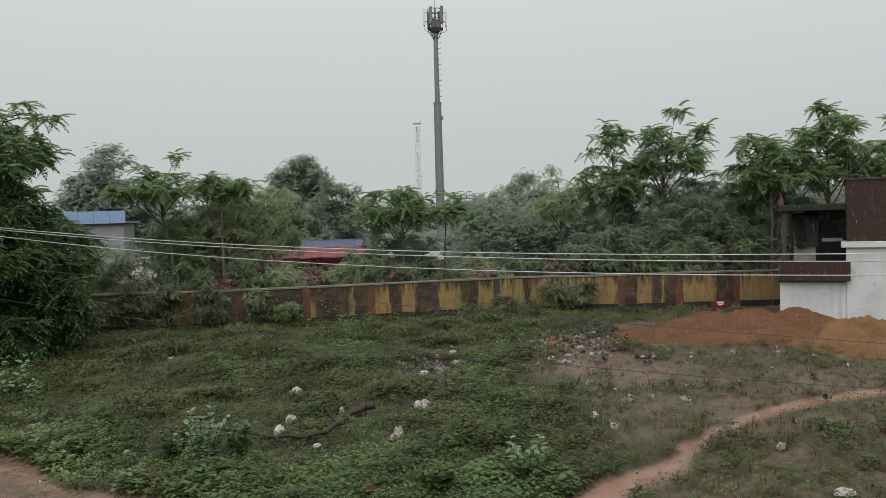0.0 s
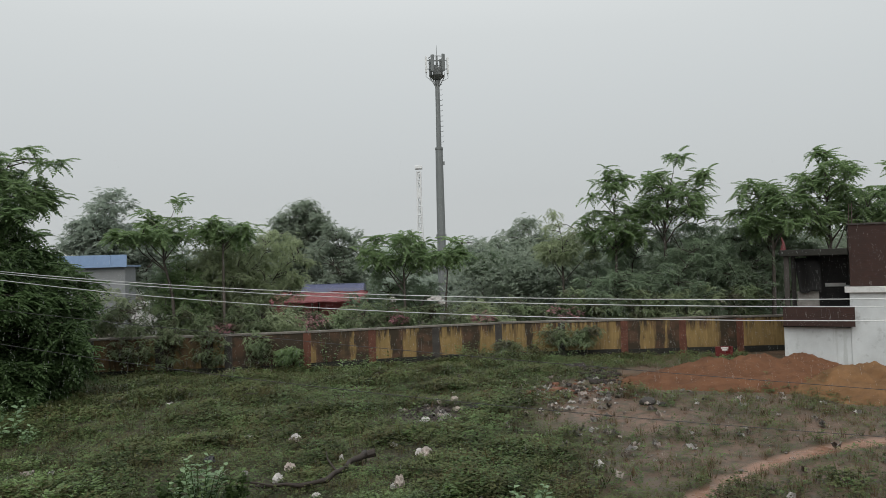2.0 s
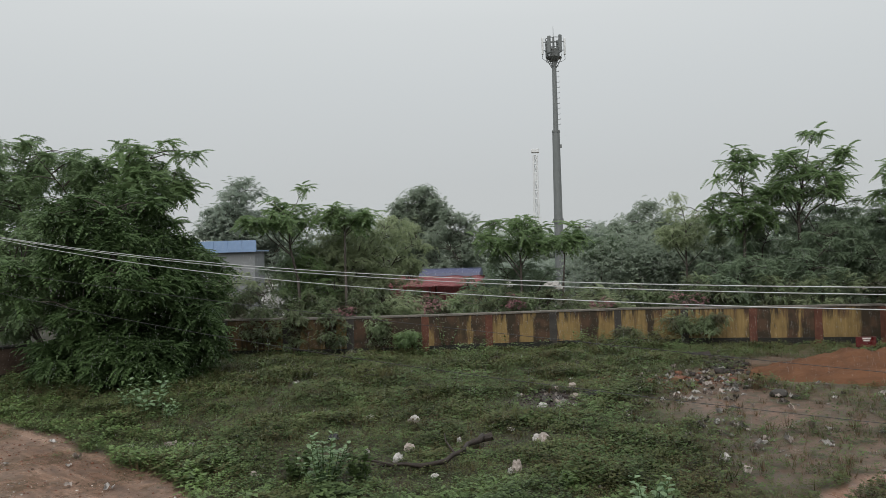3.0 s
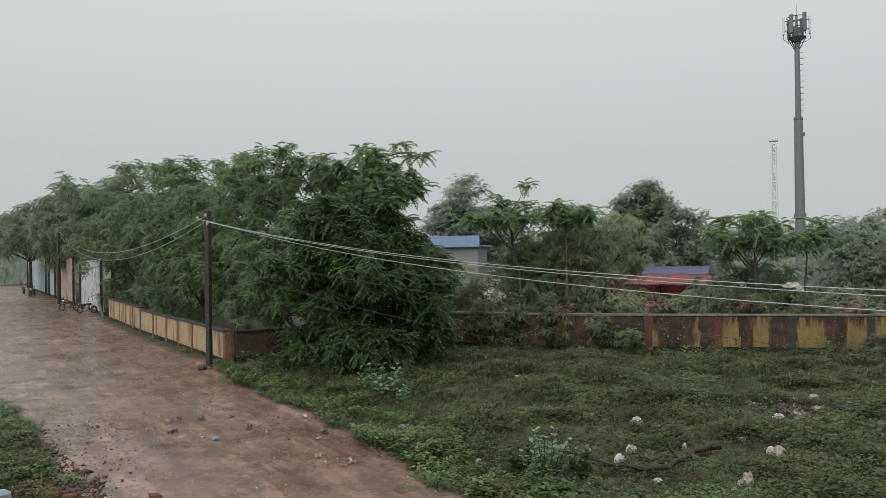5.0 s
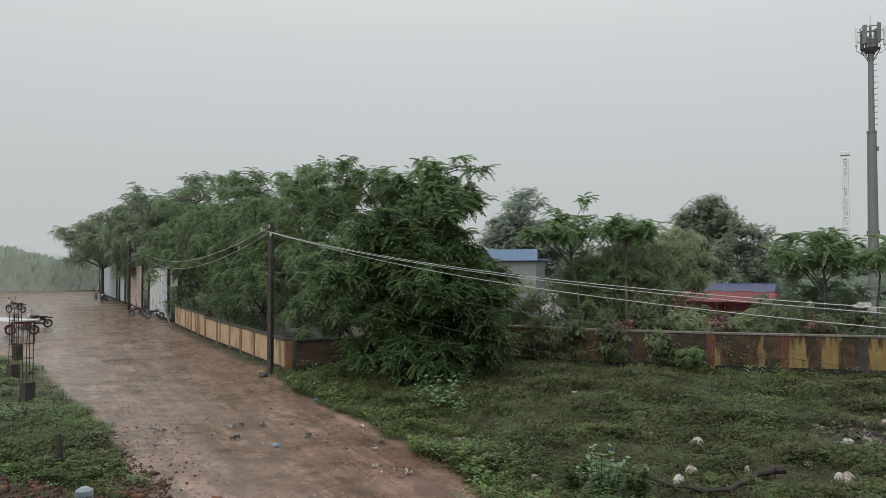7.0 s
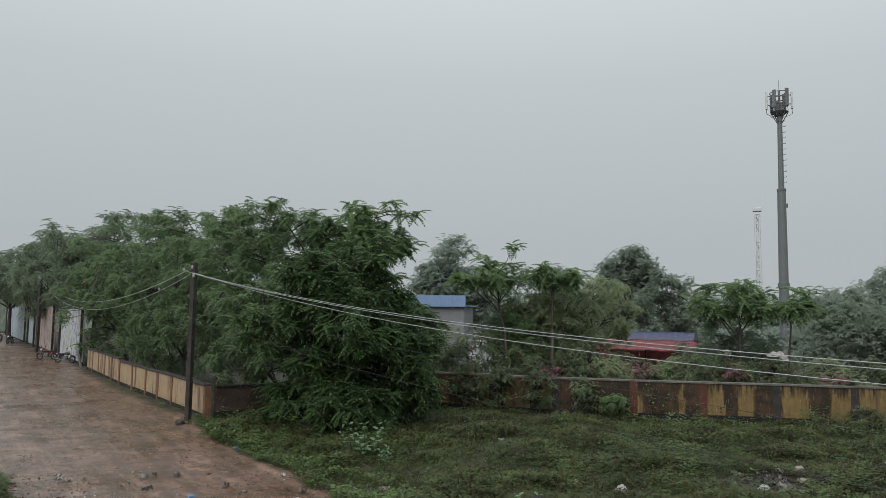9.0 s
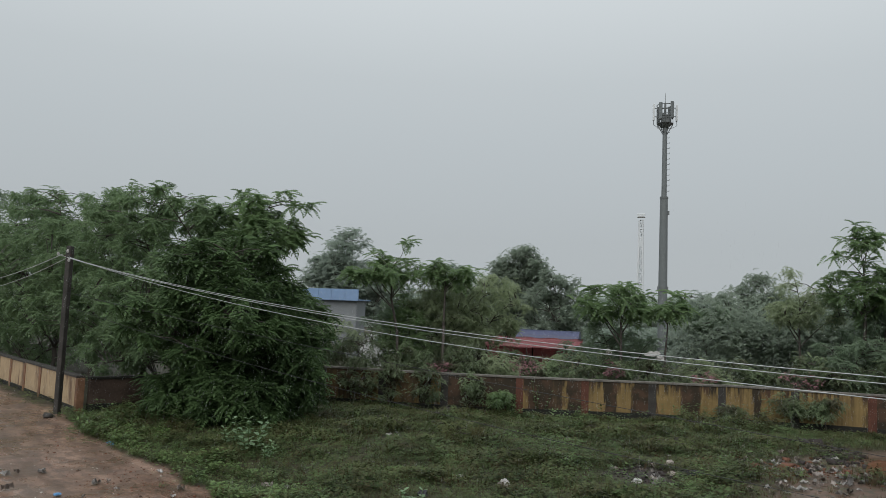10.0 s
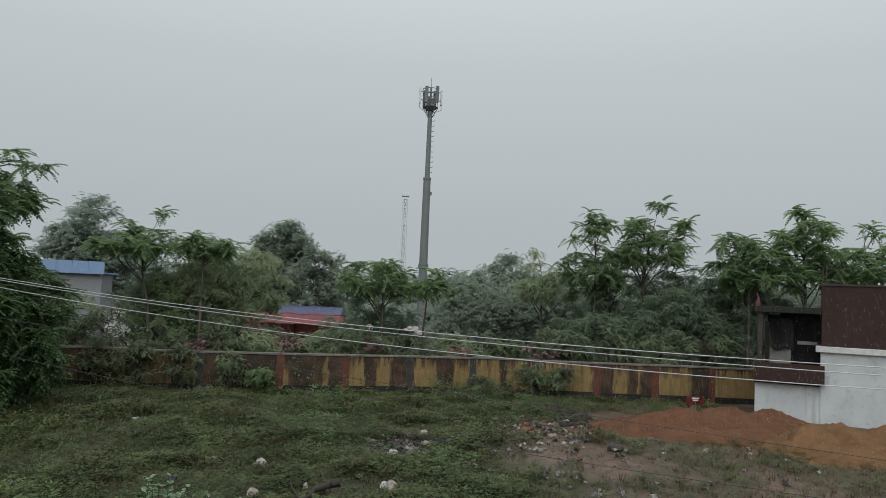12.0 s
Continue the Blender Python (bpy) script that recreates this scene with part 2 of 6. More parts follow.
BACK_WALL = banded_wall("yellow_limewash_with_black_runs", (0.30, 0.206, 0.084), (0.026, 0.021, 0.016), (0.082, 0.045, 0.031),
                        [(-18.4, -15.3, 0.42), (-15.2, -14.1, 0.9), (-14.0, -12.95, 0.4), (-12.9, -12.1, 0.8), (-11.6, -7.3, 0.78), (-7.1, -5.0, 0.55), (-4.9, -3.75, 0.8), (-2.95, -2.3, 1.0), (-1.55, -0.3, 0.75),
                         (0.94, 2.07, 0.7), (4.0, 4.2, 0.6), (4.6, 5.1, 0.8), (10.05, 11.3, 0.9), (12.05, 12.6, 0.95), (12.8, 13.9, 0.9), (15.7, 16.9, 0.75)])
CREAM_WALL = stained_wall("cream_limewash", (0.46, 0.335, 0.20), (0.125, 0.070, 0.042), 0.51, 0.35)
SIDE_WALL = plain("side_limewash", (0.085, 0.060, 0.048), 0.7, vary=0.6, scale=1.4, relief=0.4, spec=0.2)
HOUSE_WHITE = stained_wall("house_whitewash", (0.57, 0.605, 0.615), (0.42, 0.45, 0.45), 0.60)
def mural_mat(name, tones):
    """Faded brushwork in several pale colours over old whitewash, streaked by rain."""
    m, t, p = nodes_of(name)
    a = noise_node(t, 0.55, 6, 0.75, (1, 1, 0.9))
    col = ramp(t, a, [(0.34 + 0.32 * i / (len(tones) - 1), c) for i, c in enumerate(tones)])
    b = noise_node(t, 1.7, 5, 0.7)
    col = mix(t, ramp(t, b, [(0.52, 0.0), (0.60, 0.75)]), col, tones[0])
    col = mix(t, ramp(t, b, [(0.36, 0.6), (0.44, 0.0)]), col, (0.50, 0.50, 0.47))
    run = noise_node(t, 2.2, 4, 0.6, (1, 1, 0.10))
    col = mix(t, ramp(t, run, [(0.54, 0.0), (0.66, 0.5)]), col, (0.18, 0.17, 0.15))
    t.links.new(col, p.inputs["Base Color"])
    p.inputs["Roughness"].default_value = 0.7
    return m


MURAL_BLUE = mural_mat("mural_pale_blue", [(0.17, 0.24, 0.30), (0.34, 0.42, 0.46), (0.42, 0.47, 0.48), (0.24, 0.32, 0.29)])
MURAL_PINK = mural_mat("mural_pale_pink", [(0.20, 0.13, 0.12), (0.44, 0.32, 0.30), (0.48, 0.42, 0.38), (0.28, 0.20, 0.18)])
MURAL_WHITE = mural_mat("mural_white", [(0.16, 0.20, 0.44), (0.50, 0.54, 0.57), (0.55, 0.57, 0.55), (0.40, 0.40, 0.30), (0.22, 0.32, 0.26)])


def earth_mat():
    """Wet laterite: road clay, trodden path, mud, and dark soil under the weeds, told apart by the sheet's own weights."""
    m, t, p = nodes_of("wet_earth")
    big = noise_node(t, 0.35, 5)
    mid = noise_node(t, 1.7, 6, 0.65)
    fine = noise_node(t, 14, 4, 0.7)
    tracks = noise_node(t, 0.9, 4, 0.6, (5.0, 0.7, 1), 146)
    tracks.node.inputs["Vector"].links[0].from_node.vector_type = "TEXTURE"
    soil = mix(t, ramp(t, mid, [(0.35, 0.0), (0.65, 1.0)]), (0.026, 0.020, 0.012), (0.064, 0.044, 0.028))
    soil = mix(t, ramp(t, fine, [(0.38, 0.0), (0.62, 0.8)]), soil, (0.045, 0.058, 0.020))
    mud = mix(t, ramp(t, big, [(0.35, 0.0), (0.65, 1.0)]), (0.118, 0.062, 0.039), (0.222, 0.126, 0.086))
    mud = mix(t, ramp(t, mid, [(0.47, 0.0), (0.62, 0.45)]), mud, (0.070, 0.054, 0.032))
    mud = mix(t, ramp(t, fine, [(0.52, 0.0), (0.66, 0.55)]), mud, (0.045, 0.036, 0.024))
    moss = noise_node(t, 2.6, 5, 0.7)
    mud = mix(t, ramp(t, moss, [(0.50, 0.0), (0.60, 0.75)]), mud, (0.040, 0.046, 0.018))
    col = mix(t, attribute(t, "bare"), soil, mud)
    road = mix(t, ramp(t, tracks, [(0.38, 0.0), (0.62, 1.0)]), (0.222, 0.136, 0.098), (0.370, 0.240, 0.178))
    road = mix(t, ramp(t, mid, [(0.52, 0.0), (0.60, 0.6)]), road, (0.115, 0.074, 0.056))
    ruts = noise_node(t, 1.0, 5, 0.7, (12.0, 0.5, 1), 148)
    ruts.node.inputs["Vector"].links[0].from_node.vector_type = "TEXTURE"
    ruts = mix(t, 0.25, ruts, fine)
    road = mix(t, ramp(t, ruts, [(0.50, 0.0), (0.54, 0.55), (0.60, 0.0)]), road, (0.095, 0.062, 0.047))
    road = mix(t, ramp(t, fine, [(0.60, 0.0), (0.72, 0.5)]), road, (0.36, 0.29, 0.24))
    crust = noise_node(t, 0.75, 6, 0.72)
    crust = mix(t, 0.3, crust, noise_node(t, 9, 3, 0.7))
    road = mix(t, ramp(t, crust, [(0.49, 0.0), (0.53, 0.62), (0.63, 0.7)]), road, (0.120, 0.082, 0.058))
    grain = noise_node(t, 30, 3, 0.75)
    road = mix(t, ramp(t, grain, [(0.30, 0.7), (0.42, 0.0)]), road, (0.075, 0.050, 0.038))
    road = mix(t, ramp(t, grain, [(0.62, 0.0), (0.72, 0.55)]), road, (0.40, 0.30, 0.24))
    col = mix(t, attribute(t, "road"), col, road)
    col = mix(t, attribute(t, "path"), col, mix(t, mid, (0.250, 0.130, 0.086), (0.34, 0.190, 0.130)))
    grit = ramp(t, noise_node(t, 42, 3, 0.7), [(0.35, 0.65), (0.60, 0.0)])
    grit = mix(t, attribute(t, "wet"), grit, mix(t, 0.55, grit, 0.0))
    col = mix(t, grit, col, (0.030, 0.023, 0.017))
    col = mix(t, attribute(t, "ash"), col, (0.045, 0.032, 0.028))
    t.links.new(col, p.inputs["Base Color"])
    wet = mix(t, attribute(t, "wet"), 0.85, ramp(t, mix(t, 0.5, mid, big), [(0.40, 0.16), (0.60, 0.40)]))
    t.links.new(wet, p.inputs["Roughness"])
    p.inputs["Specular IOR Level"].default_value = 0.5
    relief = bump(t, p, mix(t, 0.5, mid, fine), 0.4, 0.05)
    t.links.new(mix(t, attribute(t, "wet"), 0.45, ramp(t, mix(t, 0.5, mid, big), [(0.42, 0.10), (0.58, 0.30)])), relief.inputs["Strength"])
    return m


def sand_mat(name, c):
    m, t, p = nodes_of(name)
    mid = noise_node(t, 1.3, 6, 0.65)
    fine = noise_node(t, 22, 4, 0.7)
    rills = noise_node(t, 3.0, 4, 0.6, (1, 1, 0.3))
    col = ramp(t, mid, [(0.3, tuple(v * 0.5 for v in c)), (0.7, c)])
    col = mix(t, ramp(t, fine, [(0.4, 0.0), (0.7, 0.4)]), col, tuple(v * 0.6 for v in c))
    col = mix(t, ramp(t, rills, [(0.55, 0.0), (0.68, 0.5)]), col, tuple(v * 0.6 for v in c))
    t.links.new(col, p.inputs["Base Color"])
    p.inputs["Roughness"].default_value = 0.8
    p.inputs["Specular IOR Level"].default_value = 0.2
    bump(t, p, mix(t, 0.4, mid, fine), 1.0, 0.10)
    return m


def brick_face(name):
    """Unplastered brick seen from far: faint courses, soot and damp."""
    m, t, p = nodes_of(name)
    b = t.nodes.new("ShaderNodeTexBrick")
    g = t.nodes.new("ShaderNodeTexCoord")
    mp = t.nodes.new("ShaderNodeMapping")
    mp.inputs["Rotation"].default_value = (radians(90), 0, 0)
    t.links.new(g.outputs["Object"], mp.inputs[0])
    t.links.new(mp.outputs[0], b.inputs["Vector"])
    b.inputs["Scale"].default_value = 1.0
    b.inputs["Brick Width"].default_value = 0.23
    b.inputs["Row Height"].default_value = 0.085
    b.inputs["Mortar Size"].default_value = 0.008
    b.inputs["Color1"].default_value = (0.058, 0.030, 0.025, 1)
    b.inputs["Color2"].default_value = (0.043, 0.024, 0.021, 1)
    b.inputs["Mortar"].default_value = (0.050, 0.038, 0.033, 1)
    n = noise_node(t, 0.9, 5)
    col = mix(t, ramp(t, n, [(0.4, 0.0), (0.7, 0.6)]), b.outputs["Color"], (0.042, 0.030, 0.027))
    t.links.new(col, p.inputs["Base Color"])
    p.inputs["Roughness"].default_value = 0.7
    p.inputs["Specular IOR Level"].default_value = 0.15
    bump(t, p, b.outputs["Fac"], -0.4, 0.01)
    return m


EARTH = earth_mat()
SAND_RED = sand_mat("red_sand", (0.190, 0.088, 0.045))
SAND_YELLOW = sand_mat("yellow_sand", (0.25, 0.135, 0.062))
BRICK_FACE = brick_face("brick_face")


# ---------- mesh helpers ----------
def finish(name, bm, material, parent=None, label="", smooth=False):
    me = bpy.data.meshes.new(name)
    if smooth:
        for f in bm.faces:
            f.smooth = len(f.verts) <= 4
    bm.to_mesh(me)
    bm.free()
    me.materials.append(material)
    ob = new(name, me)
    if parent is not None:
        ob.parent = parent
    if label:
        ob["label"] = label
    return ob


def part(name, bm, material, parent, label="", smooth=False):
    return finish(name, bm, material, parent, label, smooth)


def thing(name, label, category, group="", kind=""):
    return tagged(new(name), label, category, group, kind)


def box(bm, x0, x1, y0, y1, z0, z1, m=None, bevel=0.0):
    v = [bm.verts.new((x, y, z)) for x in (x0, x1) for y in (y0, y1) for z in (z0, z1)]
    fs = [bm.faces.new([v[i] for i in q]) for q in ((0, 1, 3, 2), (4, 6, 7, 5), (0, 4, 5, 1), (2, 3, 7, 6), (0, 2, 6, 4), (1, 5, 7, 3))]
    if bevel:
        es = list({e for f in fs for e in f.edges})
        r = bmesh.ops.bevel(bm, geom=es, offset=bevel, segments=1, affect="EDGES")
        v = list({w for f in r["faces"] for w in f.verts} | {w for w in v if w.is_valid})
    if m is not None:
        for w in v:
            w.co = m @ w.co
    return bm


def tube(bm, pts, radii, n=6, cap=True):
    """A round bar along points, with a radius at each."""
    rings = []
    for i, q in enumerate(pts):
        q = Vector(q)
        d = (Vector(pts[min(i + 1, len(pts) - 1)]) - Vector(pts[max(i - 1, 0)])).normalized()
        a = d.cross(Vector((0, 0, 1)) if abs(d.z) < 0.9 else Vector((1, 0, 0))).normalized()
        b = d.cross(a)
        rings.append([bm.verts.new(q + (a * math.cos(k * math.tau / n) + b * math.sin(k * math.tau / n)) * radii[i]) for k in range(n)])
    for r0, r1 in zip(rings, rings[1:]):
        for k in range(n):
            bm.faces.new((r0[k], r0[(k + 1) % n], r1[(k + 1) % n], r1[k]))
    if cap:
        bm.faces.new(rings[0][::-1])
        bm.faces.new(rings[-1])
    return bm


def ring(bm, c, r, w, n=20, axis="z", m=6):
    """A torus round an axis."""
    grid = []
    for i in range(n):
        a = i * math.tau / n
        row = []
        for k in range(m):
            b = k * math.tau / m
            rad = r + w * math.cos(b)
            q = (rad * math.cos(a), rad * math.sin(a), w * math.sin(b))
            if axis == "y":
                q = (q[0], q[2], q[1])
            elif axis == "x":
                q = (q[2], q[0], q[1])
            row.append(bm.verts.new(Vector(c) + Vector(q)))
        grid.append(row)
    for i in range(n):
        for k in range(m):
            bm.faces.new((grid[i][k], grid[(i + 1) % n][k], grid[(i + 1) % n][(k + 1) % m], grid[i][(k + 1) % m]))
    return bm


def quads_mesh(name, verts, quads, material, parent=None, smooth=False):
    """A mesh from numpy arrays of corners and of faces that all have as many sides."""
    me = bpy.data.meshes.new(name)
    me.vertices.add(len(verts))
    me.vertices.foreach_set("co", np.ascontiguousarray(verts, dtype=np.float32).ravel())
    k = quads.shape[1]
    me.loops.add(len(quads) * k)
    me.loops.foreach_set("vertex_index", np.ascontiguousarray(quads, dtype=np.int32).ravel())
    me.polygons.add(len(quads))
    me.polygons.foreach_set("loop_start", np.arange(0, len(quads) * k, k, dtype=np.int32))
    if smooth:
        me.polygons.foreach_set("use_smooth", np.ones(len(quads), dtype=bool))
    me.update(calc_edges=True)
    me.materials.append(material)
    ob = new(name, me)
    if parent is not None:
        ob.parent = parent
    return ob


def spread(proto, quads, place, az, pitch, size):
    """Copies of a small leaf shape, turned about z, pitched and scaled, as one array of corners and faces."""
    n, v = len(place), len(proto)
    ca, sa, cp, sp = np.cos(az), np.sin(az), np.cos(pitch), np.sin(pitch)
    p = proto[None] * size[:, None, None]
    x = p[..., 0] * cp[:, None] - p[..., 2] * sp[:, None]
    z = p[..., 0] * sp[:, None] + p[..., 2] * cp[:, None]
    y = p[..., 1]
    out = np.stack([x * ca[:, None] - y * sa[:, None], x * sa[:, None] + y * ca[:, None], z], -1) + place[:, None]
    q = (quads[None] + (np.arange(n) * v)[:, None, None]).reshape(-1, quads.shape[1])
    return out.reshape(-1, 3), q


def frond_shape(pairs, length, leaf, width, droop, hang):
    """A compound leaf along x: pairs of leaflets on an arching stalk."""
    vs, qs = [], []

    def leaflet(o, d, side):
        d = d / np.linalg.norm(d)
        s = np.cross(d, (0, 0, 1.0))
        s = s / (np.linalg.norm(s) + 1e-9)
        b = len(vs)
        vs.extend([o + s * width + d * leaf * 0.1, o + d * leaf + np.array((0, 0, -0.15 * leaf)), o - s * width + d * leaf * 0.1])
        qs.append((b, b + 1, b + 2))

    for i in range(pairs):
        u = (i + 0.8) / (pairs + 0.5)
        o = np.array((u * length, 0, -droop * u * u * length))
        for side in (-1, 1):
            leaflet(o, np.array((0.55, side, -hang)), side)
    o = np.array((length, 0, -droop * length))
    leaflet(o, np.array((1.0, 0.05, -droop * 1.6)), 1)
    return np.array(vs, float), np.array(qs, int)


FRONDS = {
    "feather": frond_shape(4, 0.38, 0.15, 0.040, 0.50, 0.5),
    "hang": frond_shape(4, 0.40, 0.16, 0.044, 0.70, 0.55),
    "spray": frond_shape(5, 0.48, 0.17, 0.052, 0.65, 0.5),
    "fan": frond_shape(6, 0.54, 0.15, 0.058, 0.52, 0.45),
    "round": frond_shape(2, 0.24, 0.16, 0.055, 0.25, 0.35),
    "coarse": frond_shape(1, 0.60, 0.60, 0.20, 0.35, 0.5),
}
ROSETTE = {"fan": 0.15, "spray": 0.12, "hang": 0.18}


# ---------- lie of the land ----------
ROAD = [(6, 6), (-5.1, 13.9), (-7.9, 15.0), (-11.1, 17.9), (-14.5, 19.9), (-17.8, 21.8), (-24.4, 26.6), (-45, 39.0), (-62, 50.6), (-69, 54),
        (-104, 75), (-140, 98), (-165, 112), (-180, 92), (-160, 50), (-110, 34), (-66, 28.5), (-46.8, 25.5), (-36.5, 22.4), (-27.6, 18.0),
        (-21.5, 15.4), (-17.5, 12.7), (-14.6, 10.5), (-12, 6), (-8, 3), (4, 3)]
PATH = [(1.6, 11.8), (2.85, 13.4), (3.45, 14.1), (4.25, 14.66), (4.86, 15.3), (5.37, 16.05), (6.2, 17.05), (7.15, 17.95), (8.35, 18.9), (9.6, 19.65), (11.3, 20.3), (14, 21.0), (26, 21.5)]


def to_segments(x, y, pts, closed):
    best = np.full(x.shape, 1e9)
    n = len(pts)
    for i in range(n if closed else n - 1):
        (ax, ay), (bx, by) = pts[i], pts[(i + 1) % n]
        dx, dy = bx - ax, by - ay
        u = np.clip(((x - ax) * dx + (y - ay) * dy) / (dx * dx + dy * dy), 0, 1)
        best = np.minimum(best, np.hypot(x - ax - u * dx, y - ay - u * dy))
    return best


def inside(x, y, pts):
    r = np.zeros(x.shape, bool)
    n = len(pts)
    for i in range(n):
        (ax, ay), (bx, by) = pts[i], pts[(i + 1) % n]
        c = (ay > y) != (by > y)
        with np.errstate(divide="ignore", invalid="ignore"):
            r ^= c & (x < (bx - ax) * (y - ay) / (by - ay + 1e-12) + ax)
    return r


LATTICE = np.random.default_rng(99).uniform(-1, 1, (256, 256))


def value_noise(x, y):
    i, k = np.floor(x).astype(int), np.floor(y).astype(int)
    u, v = x - i, y - k
    u, v = u * u * (3 - 2 * u), v * v * (3 - 2 * v)
    a, b = LATTICE[i % 256, k % 256], LATTICE[(i + 1) % 256, k % 256]
    c, d = LATTICE[i % 256, (k + 1) % 256], LATTICE[(i + 1) % 256, (k + 1) % 256]
    return (a * (1 - u) + b * u) * (1 - v) + (c * (1 - u) + d * u) * v


def wobble(x, y, s=1.0, k=0.0):
    """An uneven field between about -1 and 1, with no repeat in sight."""
    x, y = x * s * 0.45 + 31.7 * k + 100, y * s * 0.45 + 17.3 * k + 100
    return 1.5 * (0.60 * value_noise(x, y) + 0.28 * value_noise(x * 2.3 + 9, y * 2.3 + 5) + 0.16 * value_noise(x * 4.9 + 3, y * 4.9 + 21))


def road_depth(x, y):
    d = to_segments(x, y, ROAD, True)
    return np.where(inside(x, y, ROAD), d, -d) + 0.28 * wobble(x, y, 1.4) + 0.12 * wobble(x, y, 5.0, 2.0)


def path_depth(x, y):
    w = np.interp(y, [12, 13.4, 14.1, 14.7, 15.3, 17, 19, 21], [0.8, 0.42, 0.46, 0.27, 0.18, 0.21, 0.27, 0.27])
    return w - to_segments(x, y, PATH, False) + 0.14 * wobble(x, y, 3.0, 1.0)


def bareness(x, y):
    """1 where the lot is bare mud, 0 where weeds cover it."""
    edge = np.interp(y, [10, 14, 18, 22, 26, 30, 34, 38, 46], [0.5, 1.0, 1.6, 2.2, 1.6, 2.2, 5.5, 8.5, 10])
    b = np.clip((x - edge) / 3.0, 0, 1) * 0.72 + 0.20 * wobble(x, y, 0.8, 0.5) + 0.15 * wobble(x, y, 2.2, 3.0)
    b = b + 0.5 * np.exp(-(((x - 6.0) / 2.6) ** 2 + ((y - 24) / 1.6) ** 2)) + 0.4 * np.exp(-(((x - 4) / 3.0) ** 2 + ((y - 29) / 2.5) ** 2))
    return np.clip(b, 0, 1)


def wall_line(x):
    return np.interp(x, [-25, -18.4, -11.5, -7.1, -1.4, 2, 26], [28.0, 39.2, 39.75, 40.6, 42.2, 43.1, 43.3])


def ground_z(x, y):
    dip = np.clip(1 - (wall_line(x) - y) / 7.0, 0, 1) * np.clip((x + 20) / 3, 0, 1) * (x < 40) * (y < 60)
    r = np.clip(road_depth(x, y) / 0.8, 0, 1)
    return -0.32 * dip * dip * (3 - 2 * dip) + 0.05 * wobble(x, y, 0.35) * (1 - 0.5 * r) + 0.025 * wobble(x, y, 1.8, 1.0) - 0.05 * r - 0.04 * np.clip(path_depth(x, y) / 0.3, 0, 1)


def axis_steps(spans):
    out = [spans[0][0]]
    for a, b, s in spans:
        n = max(1, round((b - a) / s))
        out += [a + (b - a) * (i + 1) / n for i in range(n)]
    return np.array(out)


gx = axis_steps([(-3000, -600, 400), (-600, -240, 60), (-240, -120, 8), (-120, -60, 2), (-60, -30, 0.6), (-30, 20, 0.22), (20, 30, 1), (30, 120, 10), (120, 600, 80), (600, 3000, 400)])
gy = axis_steps([(-3000, -300, 450), (-300, -20, 40), (-20, 8, 2), (8, 33, 0.2), (33, 45, 0.4), (45, 80, 1.2), (80, 160, 5), (160, 600, 55), (600, 3000, 400)])
GX, GY = np.meshgrid(gx, gy, indexing="xy")
FX, FY = GX.ravel(), GY.ravel()
near = (np.abs(FX) < 250) & (np.abs(FY) < 250)
FZ = np.where(near, ground_z(FX, FY), 0.0)
W_ROAD = np.clip(road_depth(FX, FY) / 0.5 + 0.5, 0, 1)
W_PATH = np.clip(path_depth(FX, FY) / 0.22 + 0.4, 0, 1)
W_BARE = bareness(FX, FY)
W_ASH = np.clip(1.25 - ((FX + 0.5) / 1.1) ** 2 - ((FY - 25.6) / 1.7) ** 2, 0, 1) + np.clip(1.1 - ((FX - 6.6) / 0.8) ** 2 - ((FY - 34.5) / 2.6) ** 2, 0, 1)
W_ASH = W_ASH + 0.7 * np.clip(1.2 - ((FX - 3.4) / 2.2) ** 2 - ((FY - 30.0 - 0.35 * (FX - 3.4)) / 1.2) ** 2, 0, 1)
W_ASH = W_ASH + 0.8 * np.clip(1.2 - ((FX + 15.6) / 2.6) ** 2 - ((FY - 10.2) / 1.8) ** 2, 0, 1)
W_ASH = np.clip(W_ASH + 0.5 * np.clip(wobble(FX, FY, 3.0, 4.0) - 0.2, 0, 1) * (W_ASH > 0), 0, 1)
W_WET = np.clip((W_ROAD + W_BARE * 0.75 + W_PATH * 0.6) * (1 + 0.35 * wobble(FX, FY, 0.5, 2.0)), 0, 1)
nx, ny = len(gx), len(gy)
ii = np.arange(ny - 1)[:, None] * nx + np.arange(nx - 1)[None]
CELLS = np.stack([ii, ii + 1, ii + nx + 1, ii + nx], -1).reshape(-1, 4)
cx, cy = FX[CELLS].mean(1), FY[CELLS].mean(1)
on_road = road_depth(cx, cy) > 0
on_path = (path_depth(cx, cy) > 0) & ~on_road


def sheet(name, mask, label, category):
    used, inv = np.unique(CELLS[mask], return_inverse=True)
    ob = quads_mesh(name, np.stack([FX, FY, FZ], 1)[used], inv.reshape(-1, 4), EARTH, smooth=True)
    for key, w in (("road", W_ROAD), ("path", W_PATH), ("bare", W_BARE), ("ash", W_ASH), ("wet", W_WET)):
        ob.data.attributes.new(key, "FLOAT", "POINT").data.foreach_set("value", w[used].astype(np.float32))
    return tagged(ob, label, category, kind="structure")


sheet("ground", ~on_road & ~on_path, "wet muddy ground of an empty weedy lot", "ground")
sheet("road", on_road, "wet unpaved reddish clay road with wheel tracks", "road")
sheet("pavement", on_path, "narrow trodden path of pale pink clay", "path")


def gz(x, y):
    return float(ground_z(np.array([float(x)]), np.array([float(y)]))[0])


